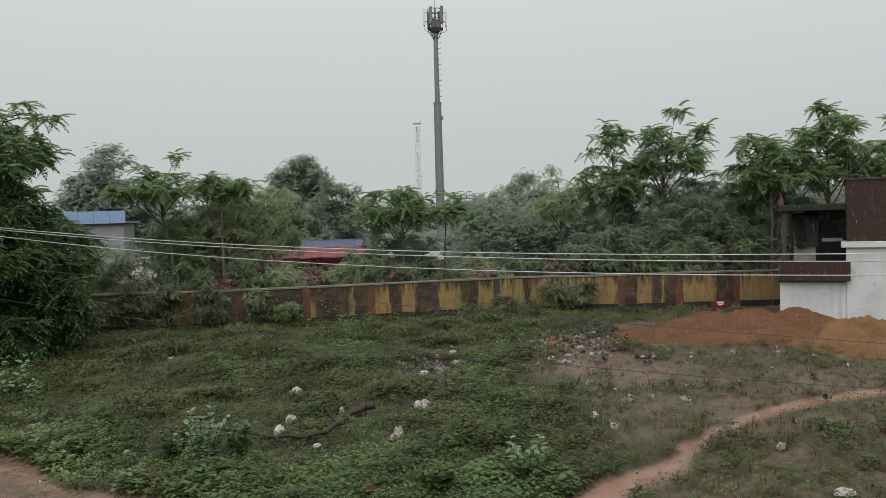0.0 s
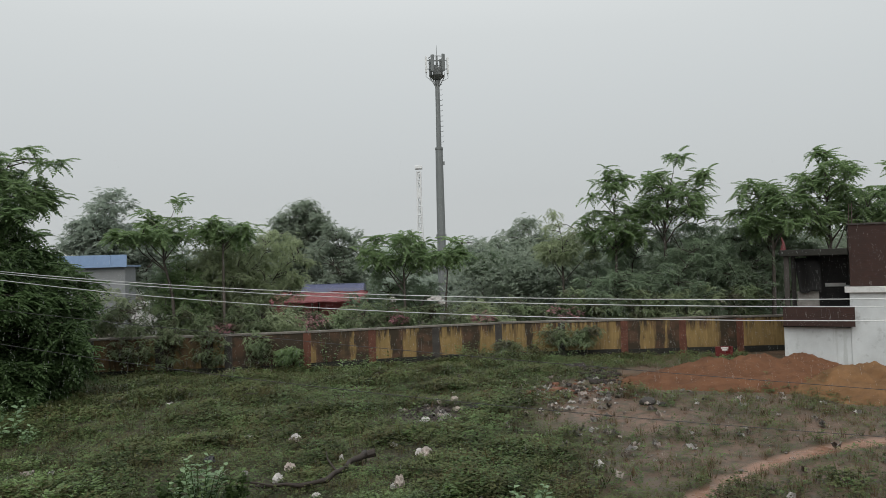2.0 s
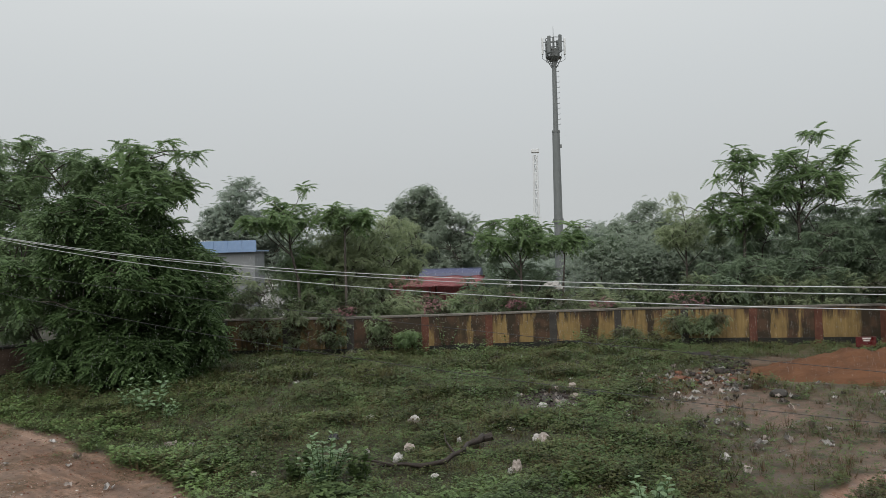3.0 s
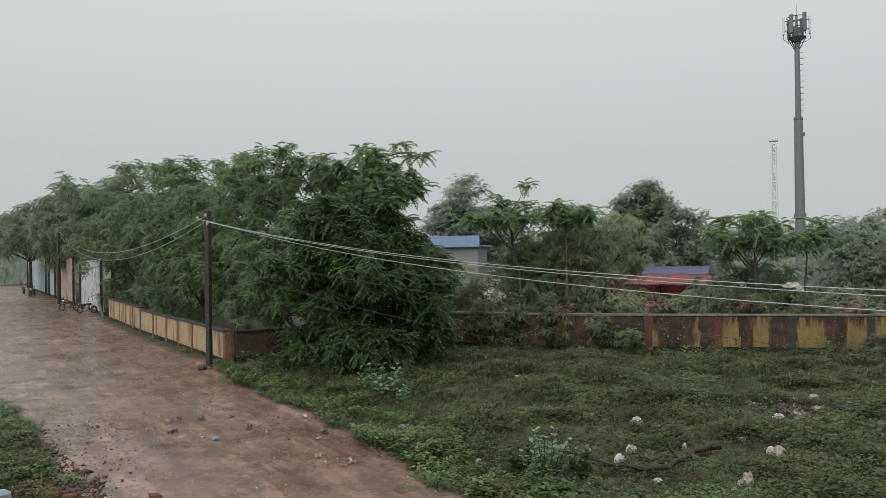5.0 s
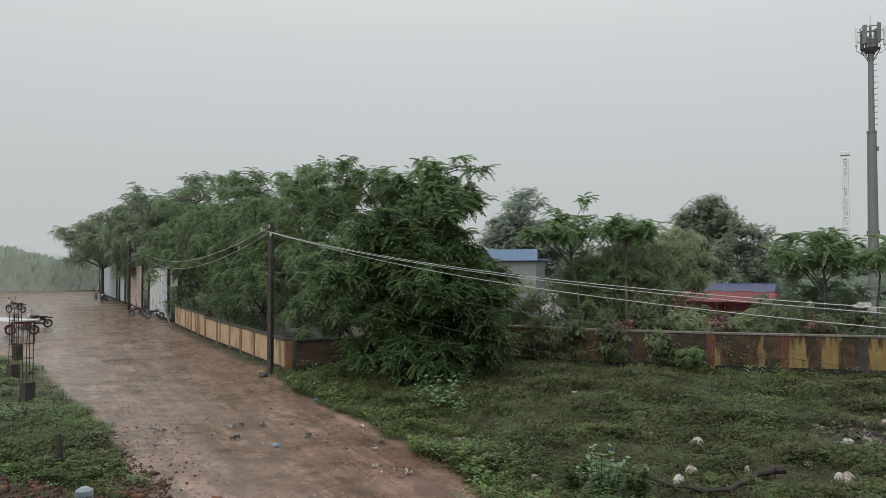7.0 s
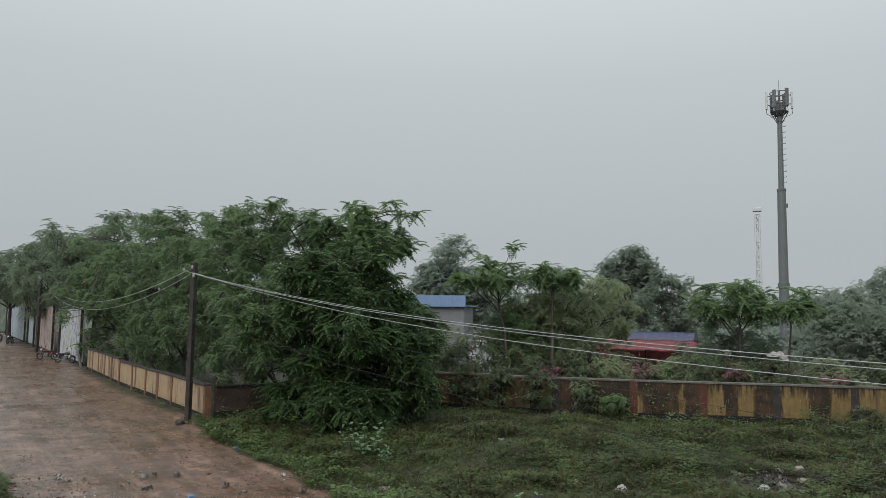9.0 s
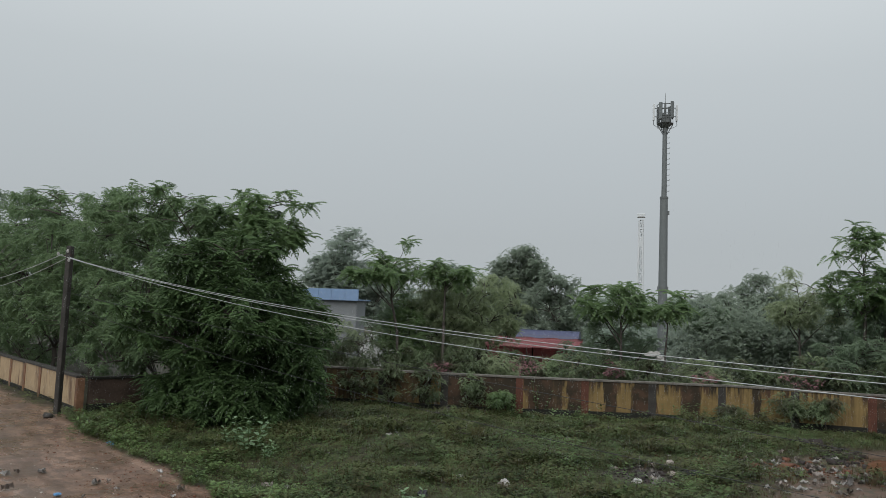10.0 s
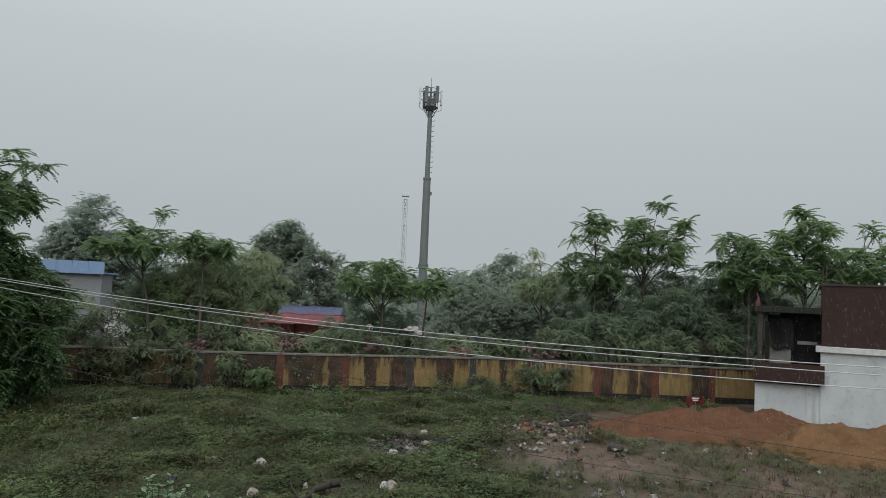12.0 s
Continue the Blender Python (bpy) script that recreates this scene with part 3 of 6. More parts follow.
# ---------- the balcony that the view is from ----------
bm = box(bmesh.new(), -7, 7, -1.9, -1.6, 0, 9)
tagged(finish("wall_balcony", bm, CONCRETE), "plain plastered house wall behind the balcony", "wall", kind="structure")
bm = box(bmesh.new(), -7, 7, -1.6, 0.55, 3.3, 3.45)
tagged(finish("floor_balcony", bm, CONCRETE), "plain concrete balcony floor slab", "floor", kind="structure")


# ---------- compound walls ----------
def wall_run(name, pts, height, bay, panels, coping, label, plinth=0.34, thick=0.23, pil=True, first=0, half=0.16, piers=None):
    """A boundary wall along points: panels between piers, a mouldy plinth and a coping."""
    top = thing(name, label, "wall", kind="structure")
    rng = random.Random(len(name) + int(height * 10))
    k = first
    for (ax, ay), (bx, by) in zip(pts, pts[1:]):
        length = math.hypot(bx - ax, by - ay)
        m = Matrix.Translation((ax, ay, 0)) @ Matrix.Rotation(math.atan2(by - ay, bx - ax), 4, "Z")
        n = max(1, round(length / bay))
        step = length / n
        for i in range(n):
            s, e = i * step, (i + 1) * step
            dz = rng.uniform(-0.02, 0.02)
            part("panel", box(bmesh.new(), s + 0.002, e - 0.002, -thick / 2, thick / 2, plinth, height - 0.11 + dz, m), panels(k), top)
            part("plinth", box(bmesh.new(), s, e, -thick / 2 - 0.03, thick / 2 + 0.03, -0.75, plinth + rng.uniform(-0.05, 0.03), m), MOULD, top)
            part("coping", box(bmesh.new(), s + 0.004, e - 0.004, -thick / 2 - 0.06, thick / 2 + 0.06, height - 0.11 + dz, height + dz, m, 0.015), coping, top)
            if pil:
                part("pier", box(bmesh.new(), s - half, s + half, -thick / 2 - 0.035, thick / 2 + 0.035, -0.6, height - 0.112 + min(dz, 0), m), piers or (PILASTER if rng.random() < 0.6 else DARK_CONCRETE), top)
            k += 1
    return top


BACK_A = (-18.4, 39.2)
BACK_PIERS = [BACK_A, (-14.9, 39.48), (-11.4, 39.77), (-7.4, 40.52), (-4.0, 41.47), (-0.5, 42.44), (3.1, 43.11), (6.7, 43.14), (10.3, 43.17), (13.65, 43.2), (16.95, 43.22), (20.4, 43.25), (26.0, 43.3)]
wall_run("wall_back", BACK_PIERS, 1.80, 9.0, lambda k: BACK_WALL, COPING, "yellow boundary wall with black rain stains and red piers", plinth=0.06, half=0.2)
wall_run("wall_side", [(-24.7, 28.1), BACK_A], 1.55, 3.0, lambda k: SIDE_WALL, MOULD, "dark stained side wall under a big tree", pil=False)
wall_run("wall_road", [(-25.0, 27.9), (-35.3, 34.2), (-41.5, 37.9)], 1.62, 3.0, lambda k: CREAM_WALL, DARK_CONCRETE, "cream roadside wall with reddish piers", plinth=0.20, half=0.17, piers=PIER_BROWN)
wall_run("wall_road_far", [(-41.7, 38.0), (-54.5, 46.2)], 1.80, 3.0, lambda k: CREAM_WALL, DARK_CONCRETE, "taller stretch of cream roadside wall with reddish piers", plinth=0.20, half=0.17, piers=PIER_BROWN)


def hoarding(a, b, h, material, label):
    """A tall painted panel on two posts."""
    d = Vector((b[0] - a[0], b[1] - a[1], 0))
    m = Matrix.Translation((a[0], a[1], 0)) @ Matrix.Rotation(math.atan2(d.y, d.x), 4, "Z")
    top = thing("painted_panel", label, "panel", "painted panels along the road")
    L = d.length
    n = 3
    for i in range(n):
        part("sheet", box(bmesh.new(), L * i / n + 0.01, L * (i + 1) / n - 0.01, -0.06, 0.06, 0.25, h, m), material, top)
    for s in (0.1, L - 0.1):
        part("post", box(bmesh.new(), s - 0.12, s + 0.12, 0.06, 0.28, -0.2, h + 0.1, m), DARK_CONCRETE, top)
    part("base", box(bmesh.new(), -0.1, L + 0.1, -0.12, 0.05, -0.2, 0.25, m), MOULD, top)


hoarding((-58.8, 49.1), (-71.5, 56.9), 5.1, MURAL_WHITE, "tall white roadside panel with faded blue painting")
hoarding((-76.0, 59.6), (-88.6, 67.4), 5.4, MURAL_PINK, "tall faded pink painted roadside panel")
hoarding((-93.5, 70.4), (-101, 75.0), 5.2, MURAL_BLUE, "tall faded grey-blue painted roadside panel")
hoarding((-104.5, 77.1), (-137, 97.1), 5.3, MURAL_BLUE, "long pale blue painted roadside panel")


# ---------- half-built house by the sand ----------
def house():
    """Ground floor and upper storey, with an open veranda at one end; u runs along the front, v goes back."""
    h = thing("house", "white house with an unplastered brown brick upper storey", "house")
    m = Matrix.Translation((16.25, 36.0, 0)) @ Matrix.Rotation(radians(-28), 4, "Z")

    def block(name, u0, u1, v0, v1, z0, z1, material, label="", bevel=0.0):
        o = part(name, box(bmesh.new(), u0, u1, v0, v1, z0, z1, None, bevel), material, h, label)
        o.matrix_local = m
        return o

    block("wall", 2.83, 13, 0.05, 8, -0.3, 3.32, HOUSE_WHITE, "whitewashed ground floor wall")
    block("wall", 0.0, 2.827, 0.10, 6.4, -0.3, 1.72, HOUSE_WHITE, "low whitewashed front wall")
    block("ledge", 2.62, 13, -0.12, 8.1, 3.32, 3.60, WHITEWASH_FAR, "white projecting ledge", 0.02)
    block("wall", 2.86, 13, 0.02, 8, 3.603, 6.44, BRICK_FACE, "unplastered brown brick wall")
    block("coping", 2.80, 13, -0.04, 8.1, 6.44, 6.52, DARK_CONCRETE)
    # no opening is cut; a dark block paints the hole's shade
    block("hole", 5.0, 5.16, 0.0, 0.05, 4.3, 4.46, MOULD, "small dark block standing in for a putlog hole's shade")
    block("parapet", 0.0, 3.0, -0.30, -0.15, 1.78, 2.70, BRICK_FACE, "brown brick balcony parapet")
    block("floor_slab", -0.03, 2.82, -0.14, 6.4, 1.72, 1.80, MOULD)
    block("roof_slab", -0.05, 2.80, -0.32, 6.4, 5.08, 5.38, MOULD, "dark weathered veranda roof slab", 0.02)
    for v in (-0.1, 6.0):
        block("column", 0.10, 0.32, v, v + 0.25, 1.80, 5.08, DARK_CONCRETE, "", 0.01)
    # black wall: the shade inside the veranda is put into its colour
    block("wall", 1.0, 2.83, 2.2, 2.4, 1.80, 5.08, TARP_SHADE_BLACK, "veranda back wall, coloured black for the shade inside")
    block("board", 0.62, 1.55, 0.55, 0.62, 1.8, 3.38, CONCRETE, "grey board leaning in the veranda")
    block("window_sill", 1.8, 2.7, 2.1, 2.19, 3.55, 3.72, WHITEWASH_FAR)
    bm = bmesh.new()
    grid = [[bm.verts.new((0.52 + 1.15 * i / 8 + 0.22 * k / 6 * (1 - i / 8), 0.35 + 0.08 * math.sin(i * 1.1), 4.98 - (1.62 + 0.08 * math.sin(i * 0.9)) * k / 6)) for k in range(7)] for i in range(9)]
    for i in range(8):
        for k in range(6):
            bm.faces.new((grid[i][k], grid[i + 1][k], grid[i + 1][k + 1], grid[i][k + 1]))
    bmesh.ops.solidify(bm, geom=bm.faces[:], thickness=0.02)
    part("curtain", bm, TARP_SHADE_BLACK, h, "black tarpaulin hung in the veranda", True).matrix_local = m
    for x in (2.9, 3.02):
        part("rebar", tube(bmesh.new(), [(x, 0.15, 6.4), (x + 0.03, 0.15, 7.45)], [0.02, 0.02], 5), RUST, h).matrix_local = m
    part("rag", tube(bmesh.new(), [(0.1, 0, 5.38), (0.12, 0, 5.7), (0.04, 0, 6.0)], [0.14, 0.07, 0.02], 6), SIGN_RED, h, "faded red rag tied to a rod").matrix_local = m
    part("downpipe", tube(bmesh.new(), [(5.75, -0.02, 0.1), (5.75, -0.02, 3.32)], [0.05, 0.05], 8), PVC, h).matrix_local = m


house()


# ---------- heaps of sand ----------
def heap(name, peaks, size, material, label):
    """A dumped heap: several rounded cones run together on one base."""
    x0, x1, y0, y1 = size
    n = 130
    X, Y = np.meshgrid(np.linspace(x0, x1, n), np.linspace(y0, y1, 90), indexing="xy")
    Z = np.full(X.shape, -0.25)
    for px, py, h, r in peaks:
        d = np.hypot(X - px, (Y - py) * 1.05) + 0.10 * wobble(X, Y, 1.9, px)
        Z = np.maximum(Z, h * 1.0 - np.sqrt(0.02 + (d * h * 1.0 / (r * 0.86)) ** 2) + 0.14)
    Z = Z + 0.10 * wobble(X, Y, 3.0, 2.0) + 0.07 * wobble(X, Y, 8.0, 1.0) + 0.03 * wobble(X, Y, 18.0, 3.0)
    Z = np.maximum(Z, -0.3)
    idx = np.arange(89)[:, None] * n + np.arange(n - 1)[None]
    q = np.stack([idx, idx + 1, idx + n + 1, idx + n], -1).reshape(-1, 4)
    keep = Z.ravel()[q].max(1) > -0.12
    used, inv = np.unique(q[keep], return_inverse=True)
    ob = quads_mesh(name, np.stack([X.ravel(), Y.ravel(), Z.ravel()], 1)[used], inv.reshape(-1, 4), material, smooth=True)
    return tagged(ob, label, "sand", "heaps of building sand")


heap("sand_mound", [(9.3, 31.0, 0.52, 1.9), (10.3, 31.5, 0.80, 2.3), (11.2, 31.8, 0.94, 2.6), (11.2, 30.2, 0.60, 2.3), (12.4, 31.2, 0.72, 2.6), (13.3, 32.0, 0.92, 2.8), (13.2, 30.1, 0.62, 2.4),
                  (14.4, 31.4, 0.76, 2.6), (15.3, 32.2, 0.88, 2.4), (15.9, 32.4, 0.62, 1.8)], (6.0, 19.5, 26.5, 36.5), SAND_RED, "wet reddish-brown heap of building sand")
heap("sand_mound", [(14.5, 28.0, 0.66, 1.7), (15.3, 28.3, 0.90, 2.1), (15.2, 26.7, 0.50, 1.9), (16.2, 28.4, 0.95, 2.3), (16.6, 26.9, 0.60, 2.0), (17.3, 27.9, 0.88, 2.2), (18.5, 28.7, 1.05, 2.3), (19.8, 28.3, 1.05, 2.2), (20.9, 28.6, 1.0, 2.0)],
     (12.0, 24, 23.5, 32.5), SAND_YELLOW, "wet yellowish-brown heap of building sand")

# red board with white lettering behind the heap
sg = thing("sign_board", "small red board with white lettering behind the sand", "sign")
part("board", box(bmesh.new(), 13.85, 14.75, 38.5, 38.56, 0.1, 0.58, None, 0.01), SIGN_RED, sg)
part("foot", box(bmesh.new(), 13.95, 14.02, 38.565, 38.62, -0.1, 0.5), RUST, sg)
part("foot", box(bmesh.new(), 14.58, 14.65, 38.565, 38.62, -0.1, 0.5), RUST, sg)
for a, b, z in ((14.12, 14.5, 0.47), (14.17, 14.45, 0.37)):
    part("lettering", box(bmesh.new(), a, b, 38.485, 38.498, z, z + 0.07), SIGN_WHITE, sg)


# ---------- masts and poles ----------
def monopole(x, y):
    t = thing("phone_mast", "tall grey steel phone mast with panel antennas", "mast")
    part("lower_shaft", tube(bmesh.new(), [(x, y, -0.3), (x, y, 8.4), (x, y, 19.1)], [0.52, 0.50, 0.43], 24), STEEL, t)
    part("collar", tube(bmesh.new(), [(x, y, 8.5), (x, y, 9.0)], [0.60, 0.60], 16), STEEL_DARK, t)
    part("collar", tube(bmesh.new(), [(x, y, 19.0), (x, y, 19.25)], [0.47, 0.47], 16), STEEL_DARK, t)
    part("upper_shaft", tube(bmesh.new(), [(x, y, 19.25), (x, y, 27.4)], [0.30, 0.25], 24), STEEL, t)
    part("box", box(bmesh.new(), x + 0.42, x + 0.62, y - 0.15, y + 0.15, 17.2, 17.6), STEEL_DARK, t)
    z = 19.9
    while z < 27.2:
        part("rung", tube(bmesh.new(), [(x + 0.25, y, z), (x + 0.55, y, z), (x + 0.55, y, z + 0.12)], [0.03, 0.03, 0.03], 5), STEEL_DARK, t)
        z += 0.62
    part("head_pole", tube(bmesh.new(), [(x, y, 27.4), (x, y, 30.1)], [0.15, 0.12], 10), STEEL_DARK, t)
    part("lightning_rod", tube(bmesh.new(), [(x, y, 30.1), (x, y, 31.4)], [0.035, 0.02], 5), STEEL_DARK, t)
    part("platform", tube(bmesh.new(), [(x, y, 27.3), (x, y, 27.75)], [0.38, 0.95], 12), STEEL_DARK, t)
    for r, zz in ((0.95, 29.9), (0.95, 29.3), (0.95, 28.5)):
        part("head_ring", ring(bmesh.new(), (x, y, zz), r, 0.045, 20), STEEL_DARK, t)
    part("radio_unit", box(bmesh.new(), x - 0.5, x + 0.1, y - 0.4, y + 0.1, 27.85, 28.9, None, 0.03), STEEL_DARK, t)
    part("radio_unit", box(bmesh.new(), x + 0.05, x + 0.5, y - 0.55, y - 0.1, 27.8, 28.75, None, 0.03), STEEL_DARK, t)
    for k in range(6):
        a = k * math.tau / 6 + 0.12
        m = Matrix.Translation((x + 1.28 * math.cos(a), y + 1.28 * math.sin(a), 0)) @ Matrix.Rotation(a, 4, "Z")
        zl = 28.15 if k % 2 else 28.05
        part("antenna", box(bmesh.new(), -0.1, 0.1, -0.19, 0.19, zl, zl + 1.95, m, 0.03), STEEL if k % 3 else STEEL_PALE, t, "long grey panel antenna")
        part("bracket", tube(bmesh.new(), [m @ Vector((-0.35, 0, 28.6)), m @ Vector((-0.08, 0, 28.6))], [0.05, 0.05], 5), STEEL_DARK, t)
        part("bracket", tube(bmesh.new(), [m @ Vector((-0.35, 0, 29.6)), m @ Vector((-0.08, 0, 29.6))], [0.05, 0.05], 5), STEEL_DARK, t)
        q = [m @ Vector((0.0, 0.05, zl)), m @ Vector((0.05, 0.1, zl - 0.5)), m @ Vector((-0.35, 0.0, zl - 0.75)), m @ Vector((-0.95, 0, zl - 0.9))]
        part("cable", tube(bmesh.new(), q, [0.03] * 4, 5), CABLE, t)
        part("strut", tube(bmesh.new(), [m @ Vector((-1.05, 0, 26.5)), m @ Vector((-0.4, 0, 27.7))], [0.05, 0.05], 5), STEEL_DARK, t)
    return t


monopole(0.0, 88.0)


def lattice_mast(x, y, top):
    t = thing("lattice_mast", "distant lattice mast, paled in colour to fade into the rain", "mast")
    w0, w1 = 1.2, 0.6
    levels = [i * 3.0 for i in range(int(top // 3) + 1)]

    def at(k, z):
        w = w0 + (w1 - w0) * min(1, z / (top * 0.7))
        sx, sy = ((-1, -1), (1, -1), (1, 1), (-1, 1))[k % 4]
        return (x + sx * w, y + sy * w, z)

    for k in range(4):
        part("leg", tube(bmesh.new(), [at(k, z) for z in levels], [0.30] * len(levels), 5), MAST_HAZED, t)
        for a, b in zip(levels, levels[1:]):
            part("brace", tube(bmesh.new(), [at(k, a), at(k + 1, b)], [0.16, 0.16], 4), MAST_HAZED, t)
            part("cross_bar", tube(bmesh.new(), [at(k, b), at(k + 1, b)], [0.16, 0.16], 4), MAST_HAZED, t)
    part("head_frame", box(bmesh.new(), x - 1.3, x + 1.3, y - 1.3, y + 1.3, top - 1.6, top - 0.4, None, 0.1), MAST_HAZED, t)
    part("antenna", tube(bmesh.new(), [(x, y, top - 11.5), (x, y, top - 8.5)], [0.75, 0.75], 10), MAST_HAZED, t)
    return t


lattice_mast(-7.3, 260, 41.6)

POLE = Vector((-25.3, 27.0, 0))
up = thing("utility_pole", "dark concrete street utility pole carrying bare wires", "utility pole")
part("shaft", box(bmesh.new(), POLE.x - 0.12, POLE.x + 0.12, POLE.y - 0.12, POLE.y + 0.12, -0.4, 7.35, None, 0.02), DARK_CONCRETE, up)
part("cross_arm", tube(bmesh.new(), [POLE + Vector((-0.55, 0.3, 6.95)), POLE + Vector((0.15, -0.1, 6.95))], [0.04, 0.04], 6), RUST, up)
for i, (dx, z) in enumerate(((-0.5, 7.0), (0.0, 7.12), (0.1, 6.72))):
    part("insulator", tube(bmesh.new(), [POLE + Vector((dx, -0.14, z - 0.08)), POLE + Vector((dx, -0.14, z)), POLE + Vector((dx, -0.14, z + 0.08))], [0.035, 0.06, 0.03], 8), WHITE_PLASTIC, up)

up2 = thing("utility_pole", "distant dark utility pole among the roadside trees", "utility pole")
part("shaft", box(bmesh.new(), -80.2, -79.9, 60.4, 60.7, -0.4, 9.1, None, 0.02), DARK_CONCRETE, up2)
part("cross_arm", tube(bmesh.new(), [(-80.6, 60.2, 8.7), (-79.5, 60.9, 8.7)], [0.06, 0.06], 6), RUST, up2)
part("insulator", tube(bmesh.new(), [(-80.0, 60.3, 8.75), (-80.0, 60.3, 9.0)], [0.1, 0.07], 8), WHITE_PLASTIC, up2)

up3 = thing("utility_pole", "distant pole with a cross arm and three insulators", "utility pole")
part("shaft", tube(bmesh.new(), [(3.0, 110, -0.3), (3.0, 110, 9.2)], [0.2, 0.15], 8), DARK_CONCRETE, up3)
part("cross_arm", box(bmesh.new(), 1.9, 4.1, 109.9, 110.1, 8.6, 8.75), DARK_CONCRETE, up3)
for x in (2.1, 3.0, 3.9):
    part("insulator", tube(bmesh.new(), [(x, 110, 8.75), (x, 110, 9.2)], [0.09, 0.07], 6), DARK_CONCRETE, up3)


def hanging(name, a, b, sag, r, material, label, n=28, skew=1.0):
    a, b = Vector(a), Vector(b)
    pts = []
    for i in range(n + 1):
        u = i / n
        q = a.lerp(b, u)
        q.z -= 4 * sag * (u ** skew) * (1 - u ** skew)
        pts.append(q)
    bm = tube(bmesh.new(), pts, [r] * len(pts), 6)
    return tagged(finish(name, bm, material), label, "cable", "overhead wires")


END = Vector((20, 8, 0))
hanging("overhead_wire", POLE + Vector((-0.45, -0.14, 6.95)), END + Vector((0, 0, 4.61)), 1.32, 0.0095, WIRE, "bare aluminium overhead wire strung from a pole")
hanging("overhead_wire", POLE + Vector((0.0, -0.14, 6.83)), END + Vector((0, 0, 4.40)), 1.26, 0.0095, WIRE, "bare aluminium overhead wire strung from a pole")
hanging("overhead_wire", POLE + Vector((0.1, -0.14, 6.86)), END + Vector((0, 0, 4.33)), 1.515, 0.0095, WIRE, "bare aluminium overhead wire strung from a pole")
hanging("overhead_wire", POLE + Vector((-0.5, 0.1, 7.0)), (-80, 60.3, 8.9), 2.2, 0.014, WIRE, "slack overhead wire along the road")
hanging("overhead_wire", POLE + Vector((-0.1, 0.1, 6.9)), (-80.2, 60.5, 8.6), 2.6, 0.012, WIRE, "slack overhead wire along the road")
hanging("service_cable", POLE + Vector((0.1, -0.12, 4.72)), (16, 12, 1.33), 0.84, 0.007, CABLE, "thin black service cable hanging across the lot")
hanging("service_cable", POLE + Vector((0.1, -0.12, 5.3)), (16, 12, 1.94), 0.33, 0.007, CABLE, "thin black service cable hanging across the lot")


# ---------- sheds and stalls beyond the wall ----------
def shed():
    s = thing("shed", "long grey shed with a blue sheet roof", "shed")
    part("wall", box(bmesh.new(), -50, -30.9, 73, 75.5, -0.2, 6.0), SHED_WALL, s)
    part("roof", box(bmesh.new(), -50.4, -30.5, 72.6, 75.9, 6.0, 6.12), BLUE_ROOF, s)
    for i in range(13):
        x = -50.4 + 19.9 * i / 13
        part("fascia_sheet", box(bmesh.new(), x + 0.01, x + 19.9 / 13 - 0.01, 72.45, 72.55, 5.95, 7.15, None, 0.01), BLUE_ROOF, s, "light blue metal sheet")
    for x in (-46, -41, -36):
        part("window", box(bmesh.new(), x, x + 1.6, 72.94, 72.99, 2.6, 4.2), DARK_CONCRETE, s)


shed()
wb = thing("low_building", "low whitewashed building half hidden by trees", "building")
part("wall", box(bmesh.new(), -21.4, -16.8, 51.5, 56, -0.2, 3.1), WHITEWASH_FAR, wb)
part("roof", box(bmesh.new(), -21.5, -16.7, 51.4, 56.1, 3.1, 3.2, Matrix.Identity(4), 0.02), WHITEWASH_FAR, wb)
part("door", box(bmesh.new(), -19.6, -18.7, 51.44, 51.49, 0, 2.0), DARK_CONCRETE, wb)
part("window", box(bmesh.new(), -17.6, -16.6, 51.44, 51.49, 1.1, 2.1), DARK_CONCRETE, wb)

st = thing("market_stall", "open stall under a red tarpaulin roof", "stall")
bm = bmesh.new()
grid = [[bm.verts.new((-14.6 + 8.4 * i / 14, 59.5 + 3.2 * k / 4, 2.55 + 0.75 * k / 4 + 0.05 * math.sin(i * 1.7 + k))) for k in range(5)] for i in range(15)]
for i in range(14):
    for k in range(4):
        bm.faces.new((grid[i][k], grid[i + 1][k], grid[i + 1][k + 1], grid[i][k + 1]))
bmesh.ops.solidify(bm, geom=bm.faces[:], thickness=0.04)
part("canopy", bm, RED_ROOF, st, "faded red tarpaulin roof", True)
for x in (-14.4, -10.4, -6.4):
    for y, z in ((59.6, 2.5), (62.6, 3.2)):
        part("post", tube(bmesh.new(), [(x, y, -0.2), (x, y, z)], [0.06, 0.06], 6), RUST, st)

part("back_sheet", box(bmesh.new(), -14.5, -6.3, 62.7, 62.75, 0.3, 3.15), RED_ROOF, st)

tr = thing("covered_trailer", "parked trailer under a navy tarpaulin", "trailer")
bm = bmesh.new()
prof = [(-1.2, 0.9), (-1.2, 3.1), (-1.05, 3.5), (-0.6, 3.8), (0, 3.9), (0.6, 3.8), (1.05, 3.5), (1.2, 3.1), (1.2, 0.9)]
rows_ = [[bm.verts.new((x, 65.5 + a, z)) for a, z in prof] for x in (-12.2, -10.4, -8.6, -6.8)]
for r0, r1 in zip(rows_, rows_[1:]):
    for k in range(len(prof) - 1):
        bm.faces.new((r0[k], r1[k], r1[k + 1], r0[k + 1]))
bm.faces.new(rows_[0])
bm.faces.new(rows_[-1][::-1])
part("cover", bm, NAVY, tr, "navy tarpaulin over hoops")
part("chassis", box(bmesh.new(), -12.3, -6.7, 64.4, 66.6, 0.6, 0.9), RUST, tr)
for x in (-11.4, -7.8):
    for y in (64.35, 66.65):
        part("wheel", ring(bmesh.new(), (x, y, 0.42), 0.30, 0.12, 16, "y"), BLACK_RUBBER, tr)


